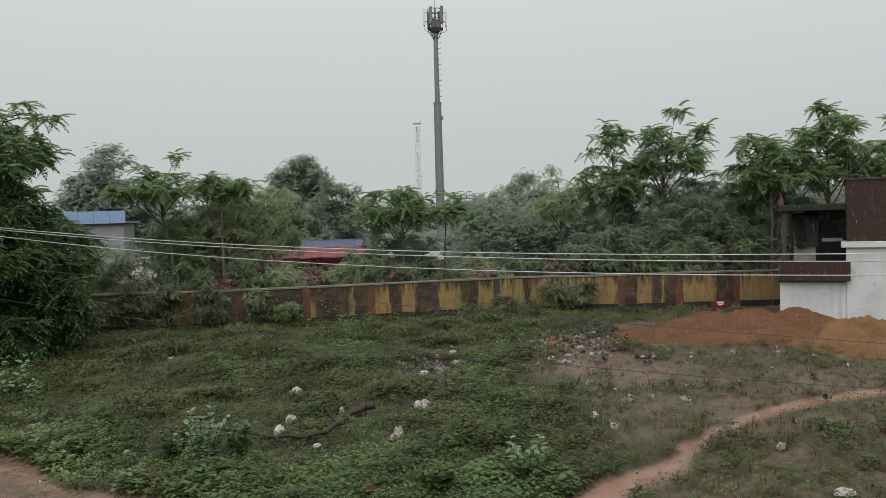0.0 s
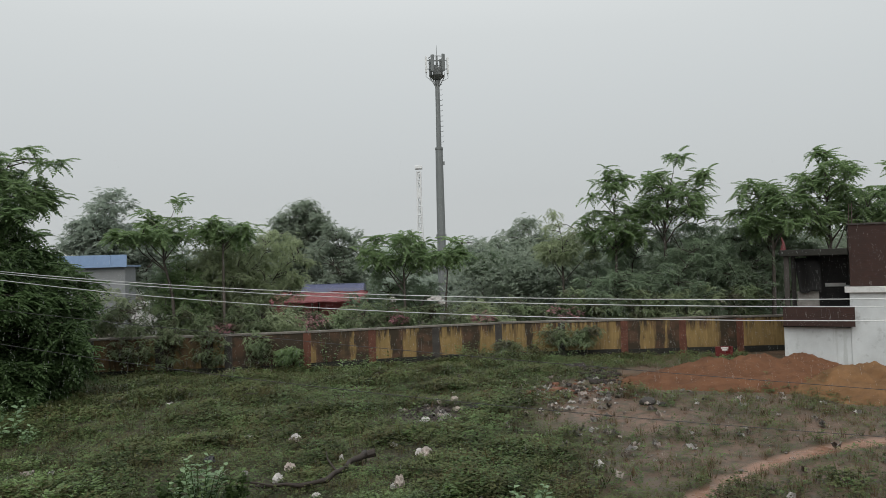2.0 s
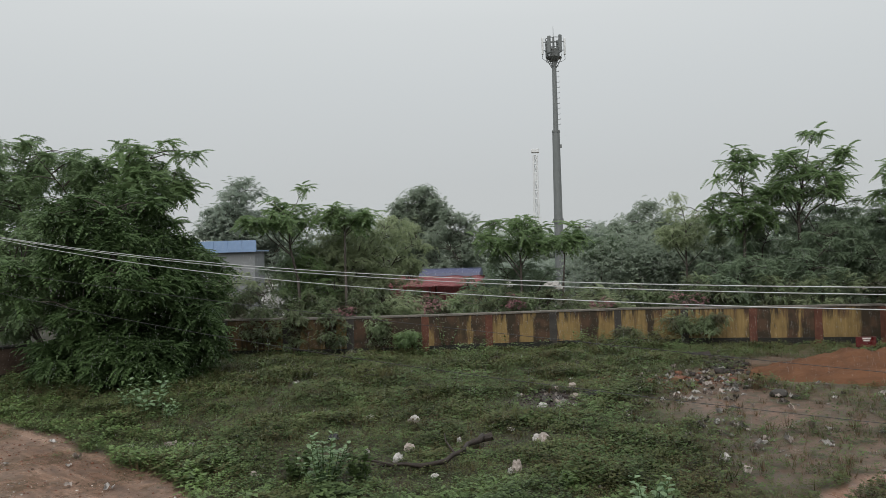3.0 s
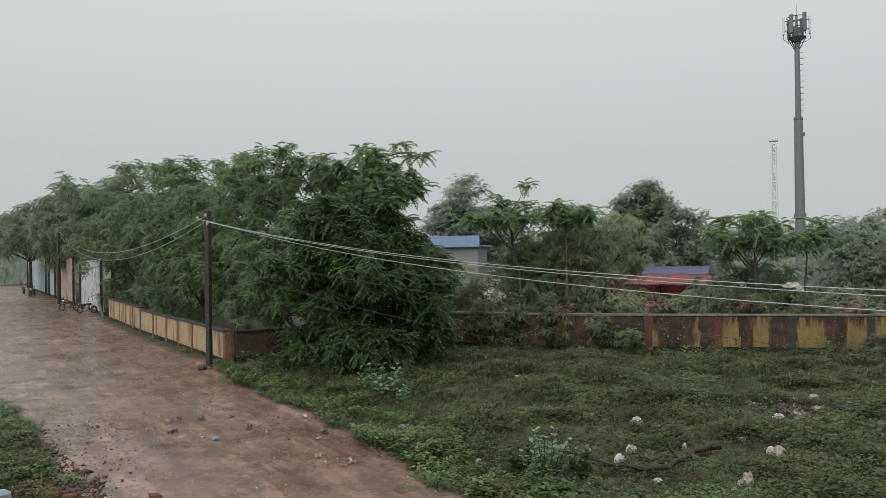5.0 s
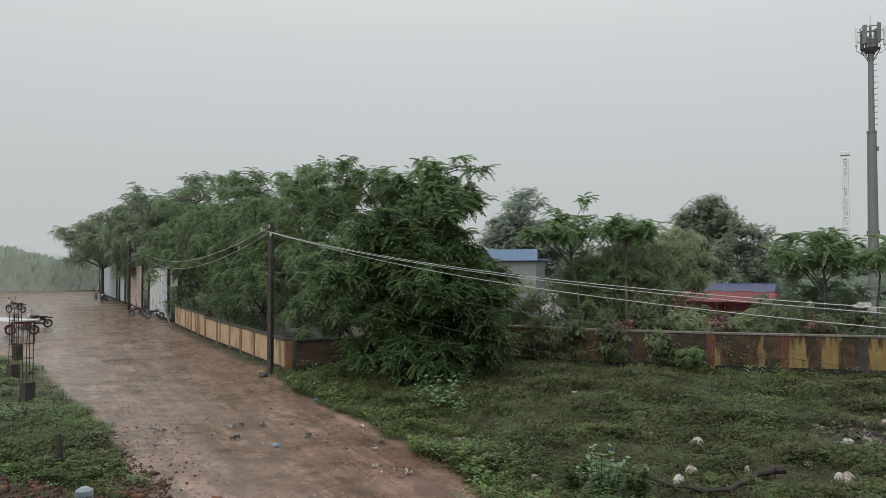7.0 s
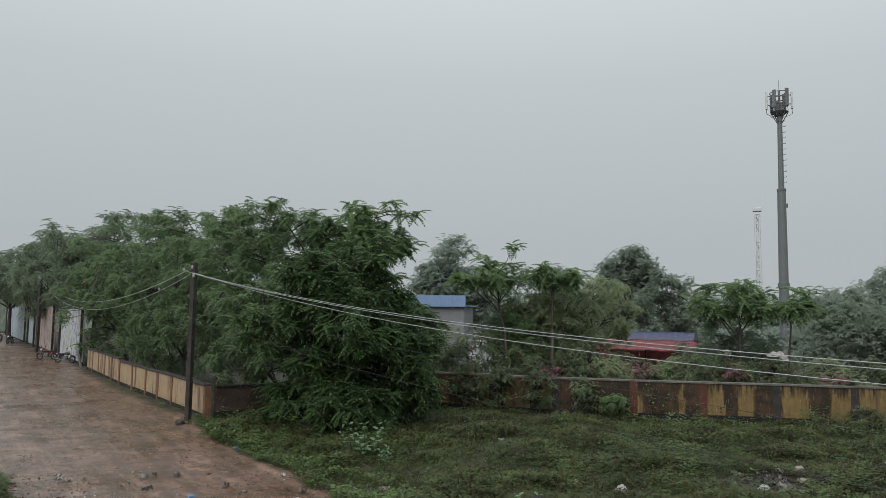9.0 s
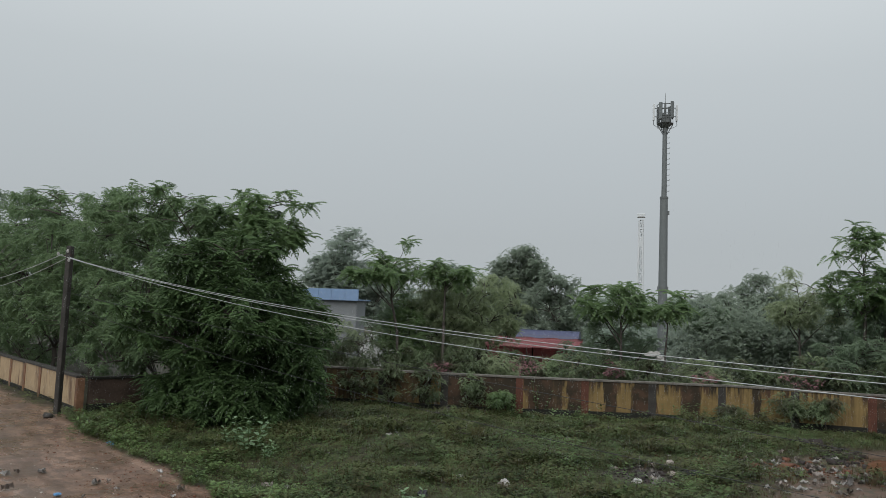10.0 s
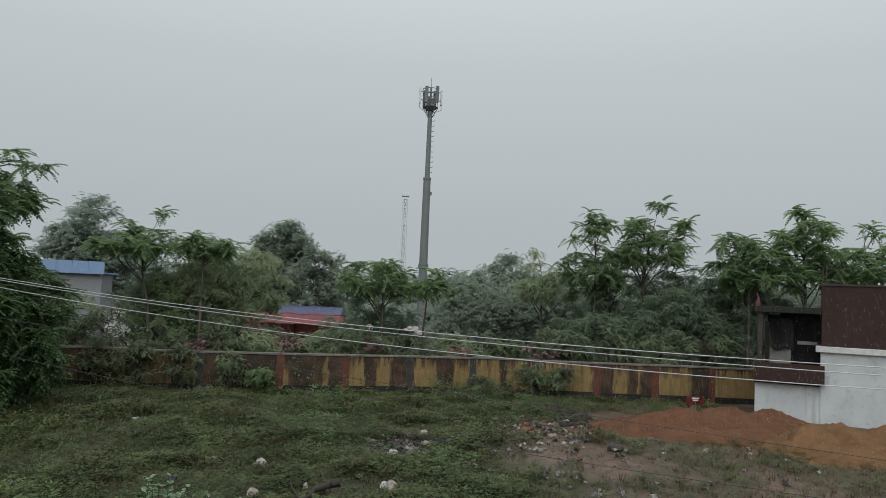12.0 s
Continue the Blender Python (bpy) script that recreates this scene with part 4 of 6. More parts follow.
# ---------- trees ----------
def tree(x, y, h, rx, z0, tufts, leaf, frond="feather", fronds=15, seed=1, ry=None, trunk=0.16, label="", name="tree", lean=(0, 0), size=1.0, bark=None, flat=0.0, limbs=7, group="", fill=4.0):
    """A tapered trunk with limbs and twigs, and a crown of leaf tufts that hang at the twig ends."""
    rng = np.random.default_rng(seed)
    ry = ry or rx
    top = thing(name, label, "tree" if name == "tree" else "bush", group)
    g0 = gz(x, y) if abs(x) < 200 else 0.0
    c = np.array((x + lean[0], y + lean[1], (z0 + h) / 2))
    d = rng.normal(size=(tufts, 3))
    d /= np.linalg.norm(d, axis=1)[:, None]
    d[:, 2] = d[:, 2] * (1 - flat) + flat * np.abs(d[:, 2])
    out = 0.98 + 0.34 * np.sin(d[:, 0] * 3.1 + seed) * np.cos(d[:, 1] * 2.7 + 2 * seed) + 0.16 * np.sin(d[:, 2] * 6 + d[:, 0] * 5 + seed)
    out = np.minimum(out, 1.12) if flat else out
    rad = rng.random(tufts) ** (1 / fill) * out
    P = c + d * rad[:, None] * np.array((rx, ry, (h - z0) / 2 - 0.25))
    P[:, 2] = np.clip(P[:, 2], max(0.25, z0 * 0.6), h - 0.2)
    # limbs reach for well-spread tufts
    fork = np.array((x + lean[0] * 0.35, y + lean[1] * 0.35, g0 + max(0.5, z0 * 0.75 + 0.12 * (h - z0))))
    picks = [int(np.argmax(P[:, 2]))]
    while len(picks) < min(limbs, tufts):
        dist = np.min(np.linalg.norm(P[:, None] - P[picks][None], axis=2), axis=1)
        picks.append(int(np.argmax(dist + rng.random(tufts))))
    bm = bmesh.new()
    mid = (np.array((x, y, g0)) + fork) / 2 + np.array((rng.normal() * 0.08, rng.normal() * 0.08, 0))
    tube(bm, [(x, y, g0 - 0.3), (x, y, g0 + 0.15), tuple(mid), tuple(fork)], [trunk * 1.35, trunk * 1.1, trunk * 0.9, trunk * 0.72], 8)
    lead = np.array((x + lean[0] * 0.8, y + lean[1] * 0.8, max(fork[2] + 0.2, z0 + 0.6 * (h - z0))))
    bend = (fork + lead) / 2 + np.array((rng.normal() * 0.15, rng.normal() * 0.15, 0))
    tube(bm, [tuple(fork), tuple(bend), tuple(lead)], [trunk * 0.72, trunk * 0.5, trunk * 0.28], 6, False)
    nodes = [fork, bend, lead]
    for k in picks:
        e = P[k]
        rise = np.clip((e[2] - 0.9 * np.hypot(*(e - lead)[:2]) - fork[2]) / (lead[2] - fork[2]), 0, 1)
        o = fork + (bend - fork) * rise * 2 if rise < 0.5 else bend + (lead - bend) * (rise * 2 - 1)
        span = np.linalg.norm(e - o)
        a = o + (e - o) * 0.4 + np.array((rng.normal() * 0.15, rng.normal() * 0.15, 0.08 * span))
        b = o + (e - o) * 0.72 + np.array((rng.normal() * 0.12, rng.normal() * 0.12, 0.08 * span))
        w = trunk * (1 - 0.5 * rise)
        tube(bm, [tuple(o), tuple(a), tuple(b), tuple(e)], [w * 0.42, w * 0.30, w * 0.18, 0.012], 5, False)
        for u in np.linspace(0.3, 1, 5):
            nodes.append(o + (a - o) * u)
            nodes.append(a + (b - a) * u)
            nodes.append(b + (e - b) * u)
    N = np.array(nodes)
    near_i = np.argmin(np.linalg.norm(P[:, None] - N[None], axis=2) + 2.0 * np.clip(N[None, :, 2] - P[:, None, 2], 0, 9), axis=1)
    for k in range(tufts):
        o, e = N[near_i[k]], P[k]
        if np.linalg.norm(e - o) > 0.3:
            m_ = (o + e) / 2 + np.array((0, 0, 0.10 * np.linalg.norm(e - o)))
            tube(bm, [tuple(o), tuple(m_), tuple(e)], [0.035 * size, 0.024 * size, 0.010], 3, False)
    part("trunk", bm, bark or BARK, top, "", True)
    proto, quads = FRONDS[frond]
    fronds = round(fronds * 1.6)
    n = tufts * fronds
    loose = ROSETTE.get(frond, 0.24)
    place = np.repeat(P, fronds, 0) + rng.normal(size=(n, 3)) * np.array((loose, loose, loose * 0.6)) * size
    az = rng.random(n) * math.tau
    pitch = rng.uniform(-0.5, 0.8, n) if frond in ROSETTE else rng.uniform(-0.6, 0.5, n)
    sz = rng.uniform(0.65, 1.25, n) * size
    v, q = spread(proto, quads, place, az, pitch, sz)
    v[:, 2] = np.maximum(v[:, 2], 0.05)
    quads_mesh("crown", v, q, LEAF[leaf], top)
    return top


ROADTREE = "dense dark green tree drooping over the roadside wall"
# the great tree at the corner, hanging to the ground in front of the side wall
tree(-18.4, 30.4, 8.3, 4.2, 0.8, 500, "near", "spray", 15, 11, 4.1, 0.22, "great dense dark tree drooping to the ground", limbs=12, lean=(0.0, -1.0))
tree(-16.4, 29.9, 6.2, 2.0, 0.0, 150, "near", "spray", 15, 23, 2.0, 0.1, "dark leafy tree drooping in front of the side wall", limbs=8)
tree(-17.7, 28.3, 3.0, 1.5, 0.0, 90, "near", "spray", 15, 24, 1.8, 0.1, "dark leafy tree drooping in front of the side wall", limbs=8)
tree(-15.9, 30.4, 2.6, 1.2, 0.0, 70, "near", "spray", 14, 25, 1.6, 0.08, "dark leafy bush beside the great tree", "bush", limbs=7)
tree(-16.4, 27.9, 2.2, 1.3, 0.0, 55, "near", "spray", 13, 26, 1.2, 0.06, "dark leafy bush beside the great tree", "bush", limbs=6)
tree(-19.9, 28.3, 2.6, 1.5, 0.0, 70, "near", "spray", 14, 27, 1.2, 0.08, "dark leafy bush beside the great tree", "bush", limbs=7)
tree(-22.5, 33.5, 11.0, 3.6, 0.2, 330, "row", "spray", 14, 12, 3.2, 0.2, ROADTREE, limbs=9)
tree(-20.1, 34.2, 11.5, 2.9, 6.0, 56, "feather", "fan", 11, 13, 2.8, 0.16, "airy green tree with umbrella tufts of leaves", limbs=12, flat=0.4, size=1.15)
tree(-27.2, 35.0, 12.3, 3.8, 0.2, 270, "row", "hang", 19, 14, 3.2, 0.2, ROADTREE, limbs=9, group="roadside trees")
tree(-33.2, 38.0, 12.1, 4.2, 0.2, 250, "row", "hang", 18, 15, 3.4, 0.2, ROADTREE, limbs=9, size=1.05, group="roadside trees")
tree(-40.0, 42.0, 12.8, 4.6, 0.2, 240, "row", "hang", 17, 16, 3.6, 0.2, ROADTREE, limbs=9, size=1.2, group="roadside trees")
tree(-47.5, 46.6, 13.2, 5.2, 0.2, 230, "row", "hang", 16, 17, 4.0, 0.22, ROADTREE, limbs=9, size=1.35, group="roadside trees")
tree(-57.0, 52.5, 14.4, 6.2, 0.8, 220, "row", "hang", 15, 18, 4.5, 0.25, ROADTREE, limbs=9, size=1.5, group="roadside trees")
# same kind of trees farther off, haze painted into the leaves
tree(-69.0, 59.0, 15.6, 7.0, 3.4, 200, "row_far_hazed", "hang", 14, 19, 5, 0.3, ROADTREE, limbs=9, size=1.8, group="roadside trees")
tree(-83.0, 66.5, 15.6, 8.0, 4.6, 180, "row_far_hazed", "hang", 14, 20, 6, 0.32, ROADTREE, limbs=9, size=2.0, group="roadside trees")
tree(-98.0, 74.5, 14.8, 9.0, 5.0, 170, "row_far_hazed", "hang", 13, 21, 6, 0.32, ROADTREE, limbs=9, size=2.2, group="roadside trees")
tree(-111.0, 79.0, 13.6, 7.5, 5.5, 140, "row_far_hazed", "hang", 13, 22, 6, 0.32, ROADTREE, limbs=9, size=2.2, group="roadside trees")

FEATHER = "slender young tree with umbrella tufts of leaves"
tree(-15.6, 44.3, 9.8, 2.5, 4.8, 27, "feather", "fan", 11, 31, 2.0, 0.13, FEATHER, lean=(-1.0, 0), flat=0.5, size=1.35, limbs=11, group="young trees behind the wall")
tree(-13.0, 44.6, 8.9, 1.6, 5.6, 17, "feather", "fan", 11, 32, 1.4, 0.12, FEATHER, flat=0.5, size=1.35, limbs=9, group="young trees behind the wall")
# olive, mango and woods trees have the haze in their leaf colour
tree(-11.6, 48.0, 8.2, 2.7, 2.2, 110, "olive", "feather", 16, 33, 2.4, 0.14, "bushy tree behind the wall, olive leaves paled for rain haze")
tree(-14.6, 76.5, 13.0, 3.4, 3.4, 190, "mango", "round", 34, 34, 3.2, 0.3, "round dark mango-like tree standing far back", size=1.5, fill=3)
tree(-9.2, 70.0, 9.4, 2.6, 2.5, 80, "mango", "round", 22, 35, 2.4, 0.22, "round tree standing far back, greyed for rain haze", size=1.5)
tree(-18.5, 68.0, 9.8, 3.0, 2.5, 90, "woods", "round", 22, 36, 2.4, 0.22, "grey-green tree, paled in colour for the rain haze", size=2.0)
tree(-2.3, 46.6, 8.2, 2.7, 3.2, 36, "feather", "fan", 12, 37, 2.0, 0.14, FEATHER, lean=(-0.2, 0), flat=0.45, size=1.35, limbs=10, group="young trees behind the wall")
tree(0.2, 47.0, 7.1, 1.2, 4.4, 11, "feather", "fan", 11, 38, 1.0, 0.09, FEATHER, flat=0.5, size=1.35, limbs=7, group="young trees behind the wall")
tree(3.2, 60.0, 6.9, 2.2, 3.2, 46, "thicket", "feather", 18, 39, 1.8, 0.12, FEATHER, flat=0.5, size=1.2, group="young trees behind the wall")
tree(7.6, 66.0, 9.4, 3.4, 1.5, 120, "mango", "feather", 18, 40, 3, 0.2, "grey-green tree in the thicket, paled for rain haze", size=1.5)
tree(3.8, 72.0, 8.0, 3.2, 1.0, 90, "woods", "feather", 16, 41, 3, 0.2, "grey-green tree in the thicket, paled for rain haze", size=1.6)
tree(8.3, 51.5, 8.9, 2.3, 3.2, 56, "olive", "feather", 16, 42, 2.0, 0.12, "thin tree with bare stems, leaves paled for rain haze", flat=0.3)
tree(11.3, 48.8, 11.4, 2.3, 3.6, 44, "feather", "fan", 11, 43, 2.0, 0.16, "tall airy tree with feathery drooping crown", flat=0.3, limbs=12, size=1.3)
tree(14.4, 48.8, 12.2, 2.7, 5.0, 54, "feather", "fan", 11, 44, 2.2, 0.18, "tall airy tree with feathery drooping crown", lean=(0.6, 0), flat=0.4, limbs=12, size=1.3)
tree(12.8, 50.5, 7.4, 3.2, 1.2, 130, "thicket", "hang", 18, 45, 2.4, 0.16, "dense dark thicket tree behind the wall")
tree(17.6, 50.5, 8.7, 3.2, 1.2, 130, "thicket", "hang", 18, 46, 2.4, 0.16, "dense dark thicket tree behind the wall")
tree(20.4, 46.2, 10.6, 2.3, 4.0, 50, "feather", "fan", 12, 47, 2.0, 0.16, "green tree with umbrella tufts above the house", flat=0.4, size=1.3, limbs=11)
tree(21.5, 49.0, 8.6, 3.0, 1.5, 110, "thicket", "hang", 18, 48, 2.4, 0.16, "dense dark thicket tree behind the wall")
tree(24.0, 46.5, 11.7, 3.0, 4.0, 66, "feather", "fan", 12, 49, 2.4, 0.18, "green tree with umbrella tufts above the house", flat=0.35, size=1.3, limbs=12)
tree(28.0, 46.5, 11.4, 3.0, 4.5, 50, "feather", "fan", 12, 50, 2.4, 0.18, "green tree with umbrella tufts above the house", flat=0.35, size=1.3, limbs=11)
tree(-41.5, 92.0, 15.4, 4.6, 3.5, 120, "woods", "round", 24, 51, 4, 0.35, "tall tree behind the shed, greyed for rain haze", size=2.6)
tree(-37.0, 94.0, 12.0, 3.6, 3.0, 80, "woods", "round", 22, 52, 3.4, 0.3, "tall tree behind the shed, greyed for rain haze", size=2.5)

tree(-15.6, 45.6, 6.3, 1.9, 0.5, 90, "feather", "hang", 13, 53, 1.8, 0.1, "bushy green tree behind the boundary wall", limbs=8)
tree(-13.6, 47.0, 7.3, 2.6, 0.5, 110, "olive", "feather", 13, 54, 2.0, 0.12, "bushy tree behind the wall, olive leaves paled for rain haze", limbs=8)
tree(-14.2, 49.5, 6.0, 2.0, 0.5, 90, "thicket", "hang", 13, 55, 2.0, 0.1, "bushy green tree behind the boundary wall", limbs=8)
tree(-3.0, 48.5, 5.2, 2.6, 0.4, 90, "thicket", "hang", 13, 56, 2.0, 0.1, "bushy green tree behind the boundary wall", limbs=8)
tree(14.8, 47.2, 6.4, 2.8, 0.5, 120, "thicket", "hang", 14, 57, 1.8, 0.12, "dense dark thicket tree behind the wall", limbs=8)
tree(10.6, 47.6, 5.0, 2.4, 0.5, 90, "thicket", "hang", 14, 58, 1.8, 0.12, "dense dark thicket tree behind the wall", limbs=8)
tree(19.0, 47.6, 7.2, 2.6, 0.5, 100, "thicket", "hang", 14, 59, 1.8, 0.12, "dense dark thicket tree behind the wall", limbs=8)

tree(-13.2, 46.6, 7.6, 1.9, 1.0, 110, "olive", "feather", 14, 60, 1.8, 0.12, "bushy tree behind the wall, olive leaves paled for rain haze", limbs=9)
tree(-16.9, 47.0, 7.0, 2.0, 1.0, 90, "thicket", "hang", 12, 61, 1.8, 0.12, "bushy green tree behind the boundary wall", limbs=8)

# undergrowth along the inner side of the back wall, and what hangs over it
BUSH = "dark tangled bush behind the boundary wall"
for i, (x, y, h, r) in enumerate(((-19.6, 42.4, 4.8, 1.9), (-17.4, 42.4, 4.4, 1.9), (-14.0, 42.6, 3.2, 1.7), (-11.4, 42.6, 3.4, 1.6), (-9.0, 43.2, 3.0, 1.5), (-6.4, 43.8, 2.7, 1.5), (-3.6, 44.8, 3.4, 1.8),
                                  (-0.8, 45.4, 3.2, 1.7), (2.2, 46.2, 3.0, 1.8), (5.2, 46.8, 3.4, 1.9), (8.3, 46.6, 3.6, 2.0), (11.6, 46.0, 3.6, 2.0), (14.8, 46.0, 3.8, 2.1), (18.0, 46.4, 4.0, 2.1), (-15.6, 46.5, 3.4, 1.7), (-9.8, 52.5, 2.9, 2.0), (-6.2, 53.0, 3.1, 1.8), (-13.0, 53.0, 2.9, 1.6))):
    tree(x, y, h, r, 0.1, 52, "hedge" if i % 4 else "olive", "feather", 14, 70 + i, 1.2, 0.07, BUSH, "bush", limbs=5, size=0.9, group="bushes behind the wall")
for i, (x, y, h, r) in enumerate(((-16.4, 39.0, 2.7, 1.1), (-14.4, 39.2, 2.5, 1.0), (-12.2, 39.3, 2.3, 0.9), (-9.9, 39.8, 2.2, 0.8), (6.4, 42.3, 2.0, 1.0), (8.0, 42.4, 1.7, 0.7), (-8.3, 39.7, 1.2, 0.5), (3.6, 42.2, 1.0, 0.6))):
    tree(x, y, h, r, 0.1, 26, "hedge" if i != 6 else "feather", "feather", 12, 90 + i, 0.5, 0.04, "green shrub growing against the boundary wall", "bush", limbs=4, size=0.7, group="shrubs at the wall")
for i, (x, y, h, r) in enumerate(((-7.4, 42.0, 2.9, 1.0), (-2.6, 43.6, 2.9, 0.8), (2.4, 44.6, 2.6, 0.8), (7.2, 44.9, 3.0, 1.2), (-12.2, 41.6, 2.6, 0.8))):
    tree(x, y, h, r, 1.4, 14, "pink", "round", 7, 110 + i, 0.6, 0.04, "bougainvillea bush with faded pink bracts", "bush", limbs=4, size=0.5, group="flowering bushes")

# far woods, with the rain haze put into pale leaf colours
def far_wood(name, pts, h, leaf, n, seed, size, label, bank=True):
    rng = np.random.default_rng(seed)
    u = rng.random(n) * (len(pts) - 1)
    k = np.minimum(u.astype(int), len(pts) - 2)
    f = u - k
    P = np.array(pts, float)
    xy = P[k] + (P[k + 1] - P[k]) * f[:, None] + rng.normal(size=(n, 2)) * 2

    def top_of(w_):
        return h * (0.80 + 0.20 * value_noise(w_ * 5 + 40, w_ * 0 + seed) + 0.10 * value_noise(w_ * 17 + 9, w_ * 0 + seed))

    crest = top_of(u)
    z = crest * rng.random(n) ** 0.6
    pl = np.column_stack([xy, z])
    proto, quads = FRONDS["coarse"]
    v, q = spread(proto, quads, pl, rng.random(n) * math.tau, rng.uniform(-0.4, 0.8, n), rng.uniform(0.7, 1.3, n) * size)
    if bank:
        # a sheet for the mass of foliage; fills dark gaps with haze-pale colour
        w = np.linspace(0, len(pts) - 1.001, 420)
        kk = w.astype(int)
        line = P[kk] + (P[kk + 1] - P[kk]) * (w - kk)[:, None]
        crown = top_of(w) * rng.uniform(0.90, 1.0, 420)
        rows_ = 12
        g = np.empty((rows_, 420, 3))
        for r_ in range(rows_):
            g[r_, :, :2] = line + rng.normal(size=(420, 2)) * 0.12
            g[r_, :, 2] = crown * r_ / (rows_ - 1) + rng.normal(size=420) * 0.12 * (r_ > 0)
        a = (np.arange(rows_ - 1)[:, None] * 420 + np.arange(419)[None]).ravel()
        tri = np.concatenate([np.stack([a, a + 1, a + 421], 1), np.stack([a, a + 421, a + 420], 1)])
        q = np.concatenate([q, tri + len(v)])
        v = np.concatenate([v, g.reshape(-1, 3)])
    ob = quads_mesh(name, v, q, LEAF[leaf], None)
    return tagged(ob, label, "woods", kind="stuff")


far_wood("far_woods", [(-190, 70), (-165, 104), (-150, 122), (-120, 140)], 10.0, "hill_hazed", 14000, 5, 0.45, "green woods across the end of the road, mist put into their colour")
far_wood("far_woods", [(-150, 190), (-60, 215), (0, 225), (60, 215), (130, 180)], 13.5, "hill_hazed", 14000, 6, 2.2, "line of far woods, paled in colour to fade into the rain")
far_wood("thicket", [(4, 58), (12, 62), (20, 58), (32, 56)], 7.4, "mango", 22000, 7, 0.5, "thicket of trees behind the boundary wall, paled for rain haze", False)
far_wood("thicket", [(-10, 80), (0, 100), (14, 95)], 5.0, "woods", 12000, 8, 0.9, "low growth beyond the boundary wall, paled for rain haze", False)


# ---------- building site at the road's edge ----------
def column_stub(x, y, h, rebar, label):
    t = thing("column_stub", label, "column", "unfinished columns")
    part("concrete", box(bmesh.new(), x - 0.2, x + 0.2, y - 0.2, y + 0.2, -0.3, h, None, 0.02), DARK_CONCRETE, t)
    for dx, dy in ((-0.13, -0.13), (0.13, -0.13), (0.13, 0.13), (-0.13, 0.13)):
        part("rebar", tube(bmesh.new(), [(x + dx, y + dy, h - 0.05), (x + dx * 0.95, y + dy, (h + rebar) / 2), (x + dx * 1.1, y + dy * 0.9, rebar)], [0.018] * 3, 5), RUST, t)
    z = h + 0.35
    while z < rebar - 0.2:
        part("stirrup", tube(bmesh.new(), [(x - 0.15, y - 0.15, z), (x + 0.15, y - 0.15, z), (x + 0.15, y + 0.15, z), (x - 0.15, y + 0.15, z), (x - 0.15, y - 0.15, z)], [0.01] * 5, 4), RUST, t)
        z += 0.55


column_stub(-27.9, 16.6, 0.76, 3.0, "grey concrete column stub with tall rusty rebar")
column_stub(-34.2, 19.7, 0.70, 3.0, "grey concrete column stub with tall rusty rebar")
column_stub(-41.4, 24.1, 0.90, 2.9, "grey concrete column stub with rusty rebar farther off")

ps = tagged(finish("wooden_post", tube(bmesh.new(), [(-18.05, 11.54, -0.3), (-18.03, 11.52, 0.4), (-18.06, 11.5, 0.85)], [0.09, 0.085, 0.075], 7), DARK_CONCRETE), "short dark post standing in the grass", "post")

vp = thing("vent_pipe", "grey plastic vent pipe with a slotted cap", "pipe")
vx, vy, vz = -4.72, 3.08, 3.30
part("pipe", tube(bmesh.new(), [(vx, vy, -0.1), (vx, vy, vz)], [0.052, 0.052], 18), PVC, vp, "", True)
part("collar", tube(bmesh.new(), [(vx, vy, vz - 0.02), (vx, vy, vz + 0.10)], [0.060, 0.060], 18), PVC, vp, "", True)
for k in range(12):
    a = k * math.tau / 12
    part("slat", tube(bmesh.new(), [(vx + 0.052 * math.cos(a), vy + 0.052 * math.sin(a), vz + 0.10), (vx + 0.050 * math.cos(a), vy + 0.050 * math.sin(a), vz + 0.20)], [0.009, 0.009], 5), PVC, vp)
part("core", tube(bmesh.new(), [(vx, vy, vz + 0.09), (vx, vy, vz + 0.2)], [0.03, 0.03], 10), MOULD, vp)
part("cap", tube(bmesh.new(), [(vx, vy, vz + 0.19), (vx, vy, vz + 0.225), (vx, vy, vz + 0.245)], [0.060, 0.058, 0.03], 18), PVC, vp, "shallow domed cap")


